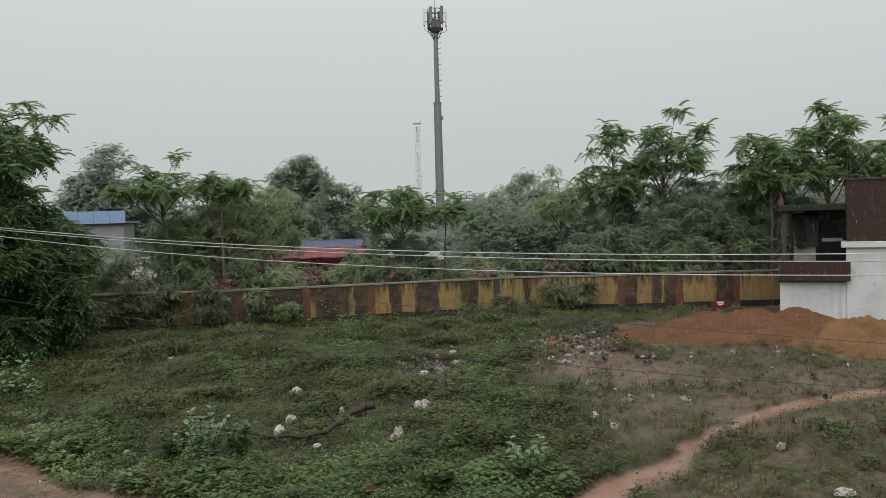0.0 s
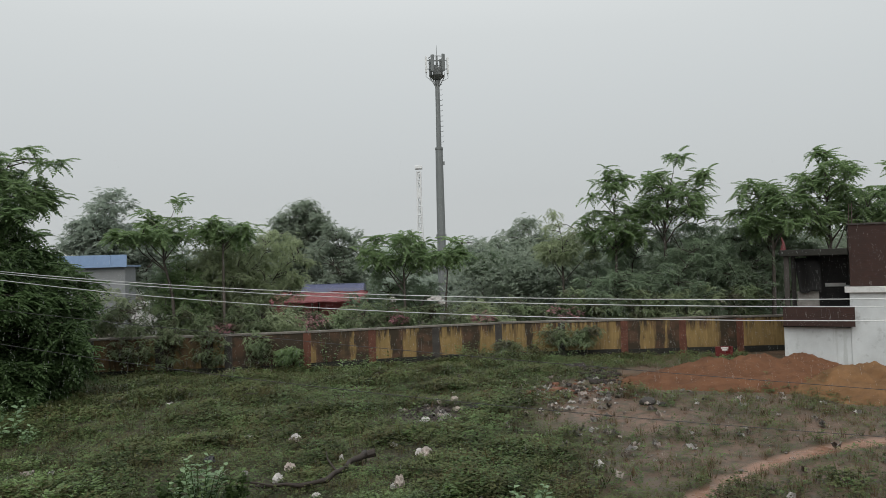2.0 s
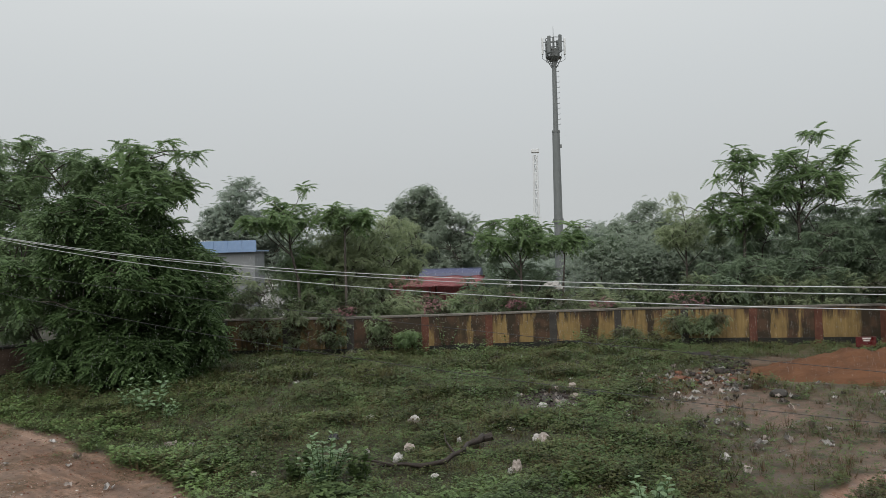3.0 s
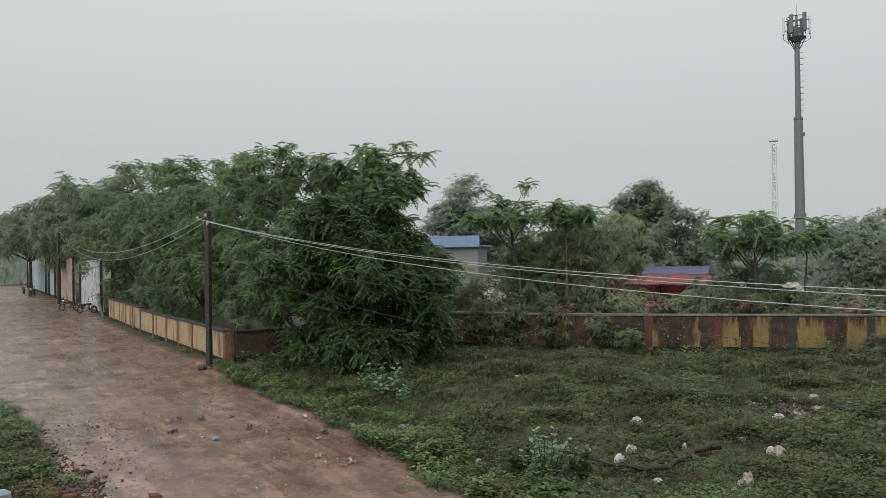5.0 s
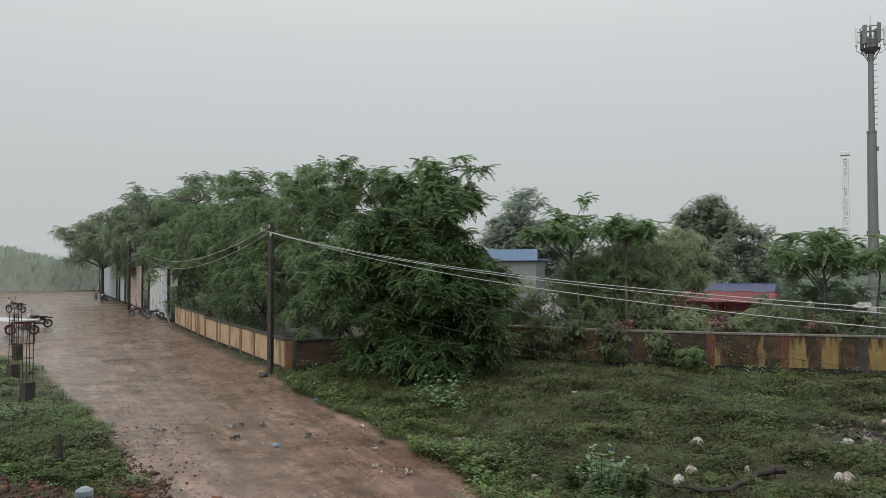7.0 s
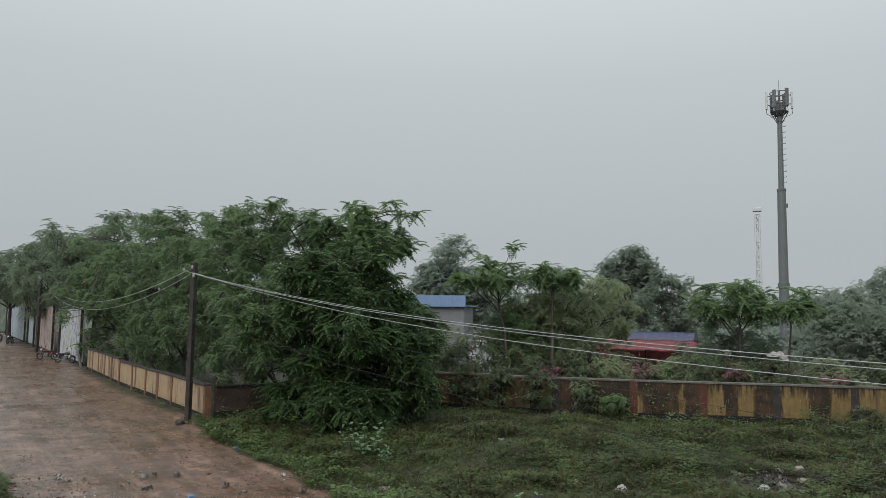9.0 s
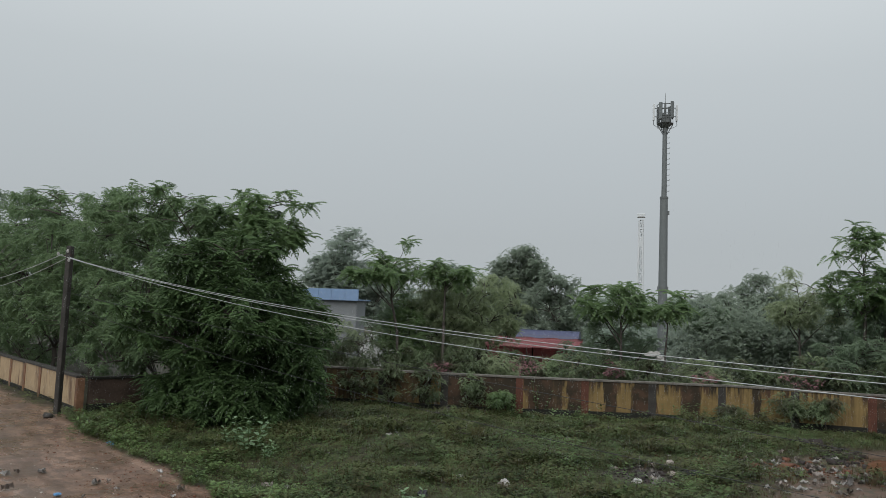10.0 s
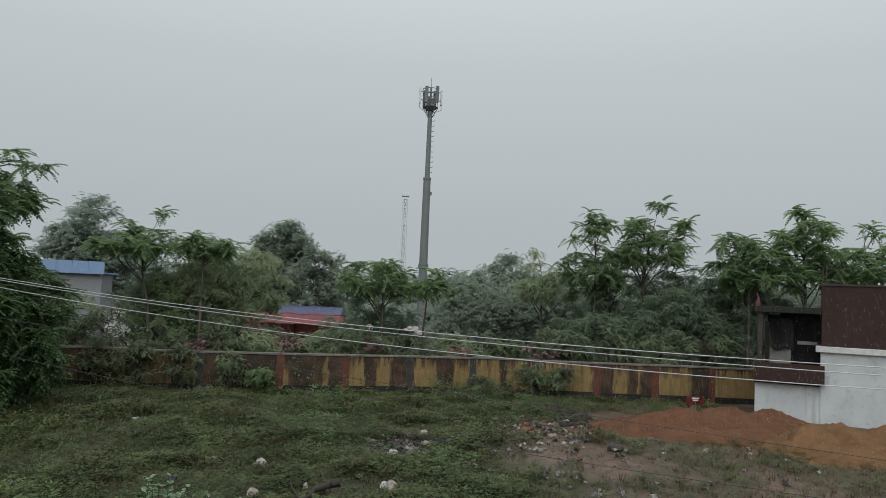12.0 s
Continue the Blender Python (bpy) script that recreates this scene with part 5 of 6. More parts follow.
# ---------- motorcycles ----------
def motorcycle(paint, label):
    """Built with its wheels along x, standing on z = 0."""
    t = thing("motorcycle", label, "motorcycle", "parked motorcycles")
    for x in (-0.64, 0.64):
        w = part("wheel", ring(bmesh.new(), (x, 0, 0.31), 0.255, 0.055, 20, "y", 6), BLACK_RUBBER, t)
        part("rim", ring(bmesh.new(), (x, 0, 0.31), 0.20, 0.018, 18, "y", 4), STEEL, w)
        bm = bmesh.new()
        for k in range(8):
            a = k * math.tau / 8
            tube(bm, [(x, 0, 0.31), (x + 0.2 * math.cos(a), 0, 0.31 + 0.2 * math.sin(a))], [0.012, 0.008], 4)
        part("spokes", bm, STEEL_DARK, w)
    bm = bmesh.new()
    bmesh.ops.create_uvsphere(bm, u_segments=12, v_segments=8, radius=1.0)
    for v in bm.verts:
        v.co = Vector((0.18 + v.co.x * 0.30, v.co.y * 0.15, 0.80 + v.co.z * 0.13))
    part("tank", bm, paint, t, "", True)
    part("seat", box(bmesh.new(), -0.62, -0.06, -0.13, 0.13, 0.74, 0.84, None, 0.03), BLACK_RUBBER, t)
    part("engine", box(bmesh.new(), -0.16, 0.24, -0.14, 0.14, 0.30, 0.62, None, 0.04), STEEL_DARK, t)
    part("side_panel", box(bmesh.new(), -0.52, -0.12, -0.12, 0.12, 0.52, 0.74, None, 0.03), paint, t)
    part("frame", tube(bmesh.new(), [(-0.64, 0, 0.31), (-0.2, 0, 0.36), (0.25, 0, 0.42), (0.42, 0, 0.9)], [0.035] * 4, 6), BIKE_PAINT, t)
    for y in (-0.08, 0.08):
        part("fork", tube(bmesh.new(), [(0.64, y, 0.31), (0.42, y, 0.98)], [0.025, 0.025], 6), STEEL, t)
        part("shock", tube(bmesh.new(), [(-0.62, y * 1.4, 0.34), (-0.46, y * 1.4, 0.72)], [0.03, 0.03], 6), STEEL, t)
    part("handlebar", tube(bmesh.new(), [(0.30, -0.38, 1.06), (0.40, -0.15, 1.02), (0.40, 0.15, 1.02), (0.30, 0.38, 1.06)], [0.018] * 4, 6), BIKE_PAINT, t)
    for y in (-0.34, 0.34):
        part("mirror", box(bmesh.new(), 0.33, 0.36, y - 0.07, y + 0.07, 1.18, 1.28, None, 0.01), BLACK_RUBBER, t)
        part("mirror_stalk", tube(bmesh.new(), [(0.34, y * 0.85, 1.05), (0.345, y, 1.19)], [0.008, 0.008], 4), BIKE_PAINT, t)
    part("headlight", tube(bmesh.new(), [(0.46, 0, 0.93), (0.58, 0, 0.92)], [0.06, 0.10], 12), STEEL_PALE, t)
    part("front_mudguard", tube(bmesh.new(), [(0.96, 0, 0.42), (0.84, 0, 0.60), (0.64, 0, 0.66), (0.44, 0, 0.60)], [0.05, 0.06, 0.06, 0.05], 6), paint, t)
    part("exhaust", tube(bmesh.new(), [(0.1, -0.16, 0.32), (-0.3, -0.18, 0.30), (-0.75, -0.18, 0.40)], [0.025, 0.04, 0.05], 8), STEEL, t)
    part("number_plate", box(bmesh.new(), -0.92, -0.90, -0.10, 0.10, 0.55, 0.66), SIGN_WHITE, t)
    part("tail", box(bmesh.new(), -0.92, -0.60, -0.07, 0.07, 0.66, 0.76, None, 0.02), paint, t)
    return t


black_bike = motorcycle(BIKE_PAINT, "black motorcycle parked in the rain at the roadside")
red_bike = motorcycle(BIKE_RED, "dark red motorcycle parked in the rain at the roadside")
for src, spots in ((black_bike, ((-62.5, 38.2, 250, 1.25), (-86.0, 50.0, 200, 1.4), (-62.4, 50.2, 20, 1.1), (-103.0, 73.6, 300, 1.2))),
                   (red_bike, ((-57.0, 33.6, 235, 1.25), (-68.0, 52.6, 205, 1.1), (-113, 79.2, 330, 1.3)))):
    for i, (x, y, r, k) in enumerate(spots):
        mm = Matrix.Translation((x, y, gz(x, y))) @ Matrix.Rotation(radians(r), 4, "Z") @ Matrix.Diagonal((k, k, k, 1))
        if i == len(spots) - 1:
            src.matrix_basis = mm
        else:
            copy_thing(src, mm)
slab = thing("sheet_table", "pale sheet lying on short posts near parked motorcycles", "shelter")
part("sheet", box(bmesh.new(), -56.5, -50.5, 29.0, 31.0, 1.45, 1.52), WHITEWASH_FAR, slab)
for x in (-56.2, -50.8):
    for y in (29.2, 30.8):
        part("post", tube(bmesh.new(), [(x, y, -0.2), (x, y, 1.45)], [0.05, 0.05], 6), RUST, slab)


# ---------- rubbish, stones and rubble ----------
def lump(seed, sx, sy, sz, rough=0.35, sub=2):
    """A crumpled or broken lump with its underside on z = 0."""
    bm = bmesh.new()
    bmesh.ops.create_icosphere(bm, subdivisions=sub, radius=1.0)
    for v in bm.verts:
        n = noise.noise(v.co * 1.6 + Vector((seed * 3.1, 0, 0))) + 0.6 * noise.noise(v.co * 4.1 + Vector((0, seed * 1.7, 0)))
        v.co *= 1 + rough * n
        v.co = Vector((v.co.x * sx, v.co.y * sy, max(-0.35, v.co.z) * sz + 0.3 * sz))
    return bm


def crumpled(seed, sx, sy, sz):
    """A slumped sheet of plastic: sharp folds and corners, flat underneath."""
    bm = bmesh.new()
    bmesh.ops.create_icosphere(bm, subdivisions=3, radius=1.0)
    o = Vector((seed * 2.3, seed * 1.1, 0))
    for v in bm.verts:
        fold = 1 - 1.7 * abs(noise.noise(v.co * 1.5 + o)) + 0.3 * (0.5 - abs(noise.noise(v.co * 3.4 + o)))
        v.co *= 0.45 + 0.55 * max(0.0, fold)
        v.co = Vector((v.co.x * sx * 1.15, v.co.y * sy * 1.15, max(-0.2, v.co.z) * sz * 1.1 + 0.2 * sz))
    return bm


def bag(x, y, w, h, material, seed, label):
    b = tagged(finish("plastic_bag", crumpled(seed, w * 0.78, w * 0.55, h * 0.62), material), label, "litter", "litter on the lot")
    b.matrix_world = Matrix.Translation((x, y, gz(x, y) + 0.05)) @ Matrix.Rotation(seed * 1.9, 4, "Z")


WB, DB = "crumpled white plastic bag lying in the weeds", "muddy grey-white plastic sack lying in the weeds"
for i, (x, y, w, h, m_) in enumerate(((-0.56, 19.95, 0.30, 0.30, DIRTY_PLASTIC), (-0.75, 20.0, 0.14, 0.24, WHITE_PLASTIC), (-3.9, 18.8, 0.20, 0.26, DIRTY_PLASTIC), (-4.0, 17.9, 0.20, 0.24, WHITE_PLASTIC),
                                      (-1.1, 17.2, 0.14, 0.38, DIRTY_PLASTIC), (-1.25, 17.1, 0.09, 0.16, WHITE_PLASTIC), (3.65, 18.45, 0.19, 0.22, WHITE_PLASTIC), (-4.44, 22.3, 0.22, 0.20, WHITE_PLASTIC),
                                      (-0.69, 24.4, 0.30, 0.16, WHITE_PLASTIC), (6.85, 12.9, 0.24, 0.12, WHITE_PLASTIC), (-2.75, 19.7, 0.10, 0.20, WHITE_PLASTIC), (-2.0, 21.5, 0.24, 0.12, WHITE_PLASTIC),
                                      (-1.5, 21.1, 0.16, 0.12, WHITE_PLASTIC), (-6.2, 19.8, 0.24, 0.22, CABLE), (-1.45, 13.75, 0.17, 0.20, BRICK), (-5.9, 22.6, 0.22, 0.12, WHITE_PLASTIC),
                                      (-2.9, 16.7, 0.14, 0.10, WHITE_PLASTIC), (-7.1, 16.6, 0.14, 0.12, DIRTY_PLASTIC), (-4.4, 16.5, 0.10, 0.10, WHITE_PLASTIC), (0.3, 27.8, 0.20, 0.25, DIRTY_PLASTIC))):
    bag(x, y, w, h, m_, i + 1, WB if m_ is WHITE_PLASTIC else (DB if m_ is DIRTY_PLASTIC else "dark crumpled lump of rubbish in the weeds"))
for x, y in ((-14.9, 16.1), (-18.6, 22.4), (-18.3, 22.2)):
    bag(x, y, 0.16, 0.06, BLUE_PLASTIC, int(abs(x) * 3), "scrap of bright blue plastic on wet clay")

def scrap(seed, w, d, h):
    """A torn, folded bit of plastic film or paper, ragged at the rim."""
    r = random.Random(seed)
    bm = bmesh.new()
    g = [[bm.verts.new(((i / 4 - 0.5) * w + r.uniform(-0.12, 0.12) * w, (k / 3 - 0.5) * d + r.uniform(-0.14, 0.14) * d, r.random() ** 2 * h)) for k in range(4)] for i in range(5)]
    for i in range(4):
        for k in range(3):
            if (i, k) not in ((0, 0), (3, 2)) or r.random() < 0.4:
                bm.faces.new((g[i][k], g[i + 1][k], g[i + 1][k + 1], g[i][k + 1]))
    bmesh.ops.solidify(bm, geom=bm.faces[:], thickness=0.006)
    return bm


scrap_mesh = [finish("litter_scrap", scrap(40 + k, 0.22 + 0.03 * k, 0.17, 0.20), (DIRTY_PLASTIC, WHITE_PLASTIC, WHITE_PLASTIC, DIRTY_PLASTIC, STONE, WHITE_PLASTIC)[k % 6]) for k in range(6)]
rl = random.Random(4)
spots = [(rl.gauss(4.2, 1.5), rl.gauss(29.6, 1.5)) for _ in range(75)] + [(rl.gauss(4.0, 1.8), rl.gauss(22.5, 2.2)) for _ in range(26)] + [(rl.gauss(-0.3, 0.7), rl.gauss(25.4, 1.0)) for _ in range(26)]
spots += [(rl.gauss(4.6, 2.0), rl.gauss(28.6, 2.4)) for _ in range(70)] + [(rl.uniform(1, 13), rl.uniform(14, 28)) for _ in range(60)] + [(rl.uniform(-13, 1), rl.uniform(15, 34)) for _ in range(40)]
spots += [(-16.0 + 5 * u + rl.gauss(0, 0.8), 17.4 + 1.2 * u + rl.gauss(0, 1.0)) for u in [rl.uniform(-1, 1.2) for _ in range(22)]]
for i, (x, y) in enumerate(spots):
    src = scrap_mesh[i % 6]
    o = src if i < 6 else new("litter_scrap", src.data)
    k = rl.uniform(0.4, 1.05)
    o.matrix_world = Matrix.Translation((x, y, gz(x, y) + 0.03)) @ Matrix.Rotation(rl.uniform(0, 6.28), 4, "Z") @ Matrix.Diagonal((k, k, k, 1))
    tagged(o, "small pale scrap of litter on the wet ground", "litter", "litter on the lot")


def stones(name, centre, spread_, n, size, material, label, seed, clip=None):
    """Many broken pieces lying on the ground, in one mesh."""
    rng = np.random.default_rng(seed)
    base = bmesh.new()
    bmesh.ops.create_cube(base, size=1.0)
    proto = np.array([v.co[:] for v in base.verts])
    quads = np.array([[v.index for v in f.verts] for f in base.faces])
    base.free()
    x = centre[0] + rng.normal(size=n) * spread_[0]
    y = centre[1] + rng.normal(size=n) * spread_[1]
    if clip:
        ok = clip(x, y)
        x, y = x[ok], y[ok]
        n = len(x)
    k = size * rng.lognormal(0, 0.5, n)
    jit = 1 + rng.uniform(-0.7, 0.5, (n, 8, 3))
    az = rng.random(n) * math.tau
    p = proto[None] * jit * (k[:, None] * rng.uniform(0.6, 1.4, (n, 3)))[:, None]
    p[..., 2] *= 0.7
    ca, sa = np.cos(az)[:, None], np.sin(az)[:, None]
    v = np.stack([p[..., 0] * ca - p[..., 1] * sa + x[:, None], p[..., 0] * sa + p[..., 1] * ca + y[:, None], p[..., 2] + (ground_z(x, y) + k * 0.18)[:, None]], -1)
    q = (quads[None] + (np.arange(n) * 8)[:, None, None]).reshape(-1, 4)
    return tagged(quads_mesh(name, v.reshape(-1, 3), q, material), label, "rubble", kind="stuff")


stones("rubble", (-14.9, 10.5), (1.9, 1.1), 4200, 0.034, CLOD, "wet brown clods and broken rubble at the road's edge", 1, lambda x, y: road_depth(x, y) < 1.1)
stones("rubble", (-18.6, 13.1), (1.8, 1.2), 1500, 0.030, CLOD, "wet clods along the edge of the clay road", 10, lambda x, y: np.abs(road_depth(x, y) - 0.1) < 0.55)
stones("brick_rubble", (-16.0, 10.5), (1.4, 1.0), 260, 0.055, BRICK, "broken red bricks in the rubble at the road's edge", 2)
stones("gravel", (-18.5, 14.0), (3.2, 2.0), 1800, 0.016, CLOD, "loose gravel along the edge of the clay road", 3, lambda x, y: np.abs(road_depth(x, y)) < 2.2)
stones("gravel", (-14.5, 18.4), (4.2, 2.2), 1700, 0.017, BRICK, "reddish gravel along the edge of the clay road", 4, lambda x, y: (road_depth(x, y) > 0) & (road_depth(x, y) < 2.6))
stones("gravel", (-17, 15), (7, 4), 900, 0.013, SIGN_WHITE, "pale pebbles trodden into the clay road", 5, lambda x, y: road_depth(x, y) > 0.2)
stones("rubble", (3.9, 29.6), (1.6, 1.1), 520, 0.055, BRICK, "brick and rubbish debris on the bare patch", 6)
stones("rubble", (-0.5, 25.7), (0.6, 0.9), 220, 0.07, ASH, "burnt dark remains of a rubbish fire", 7)
stones("rubble", (6.6, 34.4), (0.5, 1.9), 240, 0.10, ASH, "dark pile of earth and dead leaves", 8)
stones("rubble", (4.5, 22.0), (2.6, 3.2), 420, 0.03, STONE, "small stones scattered on bare mud", 9)
for x, y, s_ in ((6.97, 26.2, 0.28), (8.6, 37.8, 0.2), (-25.0, 26.2, 0.22), (7.4, 25.9, 0.15)):
    o = tagged(finish("stone", lump(int(x * 7), s_, s_ * 0.8, s_ * 0.7, 0.4), DARK_CONCRETE), "dark stone lying on the ground", "stone")
    o.matrix_world = Matrix.Translation((x, y, gz(x, y)))

lg = thing("fallen_branch", "crooked dark fallen branch lying in the weeds", "branch")
part("bough", tube(bmesh.new(), [(-4.5, 17.35, 0.10), (-4.1, 17.18, 0.13), (-3.7, 17.24, 0.16), (-3.3, 17.12, 0.15), (-3.0, 17.26, 0.18), (-2.78, 17.5, 0.16), (-2.68, 17.9, 0.20), (-2.46, 18.3, 0.19), (-2.42, 18.8, 0.24), (-2.2, 19.2, 0.22), (-2.1, 19.5, 0.26)], [0.025, 0.045, 0.040, 0.058, 0.048, 0.064, 0.052, 0.068, 0.060, 0.080, 0.095], 9), LOG, lg, "", True)
part("stump", tube(bmesh.new(), [(-2.2, 19.45, 0.2), (-1.85, 19.5, 0.28)], [0.09, 0.11], 9), LOG, lg)
part("twig", tube(bmesh.new(), [(-3.9, 17.2, 0.12), (-4.5, 17.0, 0.3), (-5.0, 17.1, 0.36)], [0.04, 0.025, 0.01], 5), LOG, lg)
part("twig", tube(bmesh.new(), [(-2.6, 18.0, 0.18), (-2.9, 18.4, 0.4), (-3.0, 18.8, 0.5)], [0.035, 0.02, 0.01], 5), LOG, lg)


# ---------- weeds and plants on the lot ----------
def leaf_quad(vs, qs, o, d, length, width, lift):
    d = np.array(d, float)
    d /= np.linalg.norm(d)
    s = np.array((-d[1], d[0], 0.0))
    s /= np.linalg.norm(s) + 1e-9
    o = np.array(o, float)
    b = len(vs)
    vs.extend([o + s * width + (0, 0, lift), o + d * length, o - s * width + (0, 0, lift)])
    qs.append((b, b + 1, b + 2))


def herb_shape(seed, n, reach, height, length, width):
    r = random.Random(seed)
    vs, qs = [], []
    for i in range(n):
        a = i * 2.4 + r.uniform(-0.4, 0.4)
        k = r.uniform(0.15, 1.0)
        o = (reach * (1 - k * 0.6) * math.cos(a) * r.uniform(0.2, 1), reach * (1 - k * 0.6) * math.sin(a) * r.uniform(0.2, 1), height * k)
        leaf_quad(vs, qs, o, (math.cos(a), math.sin(a), r.uniform(-0.15, 0.55)), length * r.uniform(0.7, 1.2), width, 0.01)
    return np.array(vs), np.array(qs)


def grass_shape(seed, n, height, width):
    r = random.Random(seed)
    vs, qs = [], []
    for i in range(n):
        a = r.uniform(0, math.tau)
        leaf_quad(vs, qs, (0.05 * math.cos(a), 0.05 * math.sin(a), 0), (0.45 * math.cos(a), 0.45 * math.sin(a), r.uniform(0.6, 1.4)), height * r.uniform(0.6, 1.2), width, 0)
    return np.array(vs), np.array(qs)


def carpet(name, n, area, weight, shape, leaf, size, seed, label):
    rng = np.random.default_rng(seed)
    x = rng.uniform(area[0], area[1], n * 3)
    y = area[2] + (area[3] - area[2]) * rng.random(n * 3) ** 1.25
    ok = rng.random(n * 3) < weight(x, y)
    x, y = x[ok][:n], y[ok][:n]
    m_ = len(x)
    far = 1 + np.clip((y - 16) / 30, 0, 1) * 0.25
    v, q = spread(shape[0], shape[1], np.column_stack([x, y, ground_z(x, y)]), rng.random(m_) * math.tau, rng.normal(size=m_) * 0.15, rng.uniform(0.6, 1.35, m_) * size * far * (0.95 + 0.75 * np.clip(wobble(x, y, 1.3, 7.0), -0.3, 1)))
    return tagged(quads_mesh(name, v, q, LEAF[leaf]), label, "weeds", kind="stuff")


def lot(x, y):
    """Where anything grows on the lot: off the road, the path, the heaps and the walls."""
    ok = (road_depth(x, y) < 0.1) & (path_depth(x, y) < -0.02) & ~((x > 7.8) & (y > 28.4) & (y < 35.0)) & ~((x > 15.8) & (y > 26)) & ~((x > 14.0) & (y > 25.6) & (y < 36))
    return ok & (y < wall_line(x) - 0.45)


def lush(x, y):
    clump = np.clip(0.85 + 0.40 * wobble(x, y, 0.9, 6.0) + 0.35 * wobble(x, y, 3.1, 1.0), 0.4, 1)
    return lot(x, y) * np.clip(1.0 - 1.15 * bareness(x, y), 0, 1) * np.clip(1 - W_FIRE(x, y), 0, 1) * clump


def W_FIRE(x, y):
    return np.clip(1.5 - ((x + 0.5) / 1.1) ** 2 - ((y - 25.6) / 1.6) ** 2, 0, 1)


def sparse(x, y):
    b = bareness(x, y)
    return lot(x, y) * (1 - W_FIRE(x, y)) * np.clip(b * 1.2 - 0.1, 0, 1) * np.clip(0.15 + 1.3 * wobble(x, y, 1.3, 5.0) + 0.5 * wobble(x, y, 4.0, 2.0), 0.03, 1)


def drygrass(x, y):
    return lot(x, y) * np.clip(0.15 + 0.8 * np.exp(-(((x - 12) / 5) ** 2 + ((y - 24.5) / 2.6) ** 2)) + 0.45 * np.exp(-(((x - 9) / 6) ** 2 + ((y - 16) / 4) ** 2)) + 0.3 * wobble(x, y, 1.6, 2.0), 0, 1) * (x > 1)


LOT = (-24, 26, 10.5, 43)
HERB_A, HERB_B, HERB_C = herb_shape(1, 11, 0.17, 0.20, 0.070, 0.026), herb_shape(2, 10, 0.18, 0.11, 0.062, 0.027), herb_shape(3, 13, 0.13, 0.42, 0.075, 0.022)
BROAD = herb_shape(7, 12, 0.18, 0.20, 0.070, 0.034)
carpet("weeds", 29000, LOT, lush, HERB_A, "weed", 1.0, 21, "low wet green weeds covering the lot")
carpet("weeds", 25000, LOT, lush, HERB_B, "herb", 1.0, 22, "creeping bright green weeds covering the lot")
carpet("dry_grass", 7000, LOT, lush, grass_shape(8, 7, 0.24, 0.007), "dry", 1.0, 32, "brown dead stalks among the weeds")
carpet("weeds", 8000, LOT, lambda x, y: lush(x, y) * np.clip(wobble(x, y, 0.9, 1.0) * 1.6, 0, 1), HERB_C, "herb", 1.2, 23, "taller green weeds standing in patches")
carpet("weeds", 2600, (-5, 2.2, 11.5, 15.2), lush, BROAD, "herb", 1.2, 24, "broad-leaved green weeds near the road")
carpet("weeds", 13000, LOT, sparse, HERB_B, "herb", 0.75, 25, "thin patches of weeds on bare mud")
carpet("grass", 5200, LOT, lush, grass_shape(4, 7, 0.26, 0.008), "weed", 1.0, 26, "wet grass blades among the weeds")
carpet("dry_grass", 6500, LOT, drygrass, grass_shape(5, 8, 0.19, 0.007), "dry", 1.0, 27, "brown dead grass tufts on bare mud")
carpet("weeds", 2600, (2, 24, 10.5, 17), lambda x, y: lot(x, y) * np.clip(wobble(x, y, 0.7, 0.3) + 0.25, 0, 1), HERB_A, "weed", 0.95, 28, "scattered green weeds beside the footpath")
LEFT = (-46, -14, 5, 24.5)
carpet("weeds", 8000, LEFT, lambda x, y: (road_depth(x, y) < 0.0) * (y < np.interp(x, [-46, -36, -27, -17], [25.4, 22.4, 18, 12.4])) * np.clip(1.2 - np.exp(-(((x + 15) / 2.4) ** 2 + ((y - 9.5) / 2.2) ** 2)) * 1.6, 0, 1) * np.clip(1.1 + 0.4 * wobble(x, y, 0.7, 2.0), 0, 1),
       HERB_B, "verge", 1.3, 29, "bright green weeds beside the clay road")
carpet("grass", 2600, LEFT, lambda x, y: (road_depth(x, y) < 0.1) * (y < np.interp(x, [-46, -36, -27, -17], [25.4, 22.4, 18, 12.4])) * 0.8, grass_shape(6, 7, 0.24, 0.009), "herb", 1.1, 30, "wet grass beside the clay road")
carpet("weeds", 2600, (-56, -23, 26, 47.5), lambda x, y: (to_segments(x, y, [(-25.3, 27.3), (-35.5, 33.7), (-54.5, 45.6)], False) < 0.75) * (0.55 + 0.5 * wobble(x, y, 1.2, 0.0)) * (road_depth(x, y) < 0.5), HERB_B, "weed", 1.2, 31, "weeds along the foot of the roadside wall")

carpet("weeds", 3600, (-25, -6, 14.5, 28.5), lambda x, y: (road_depth(x, y) < 0.15) * (np.hypot(x + 17.6, y - 28.2) > 2.6) * (road_depth(x, y) > -1.6 + 0.6 * wobble(x, y, 1.0, 3.0)) * np.clip(0.8 + 0.5 * wobble(x, y, 1.2, 8.0), 0, 1), HERB_A, "verge", 1.15, 33, "bright green weeds along the edge of the lot")
carpet("weeds", 1800, (-7, 2.4, 11.0, 16.5), lambda x, y: lush(x, y) * np.clip(0.3 + wobble(x, y, 0.9, 8.0), 0, 1), BROAD, "verge", 1.2, 34, "bright green broad-leaved weeds near the road")


carpet("weeds", 2200, (-26, 3, 11.5, 28.5), lambda x, y: (np.abs(road_depth(x, y) - 0.35) < 0.55) * (path_depth(x, y) < -0.1) * np.clip(1.4 * wobble(x, y, 1.7, 4.0), 0, 1), HERB_B, "herb", 0.8, 35, "ragged tufts of weeds creeping over the road's edge")


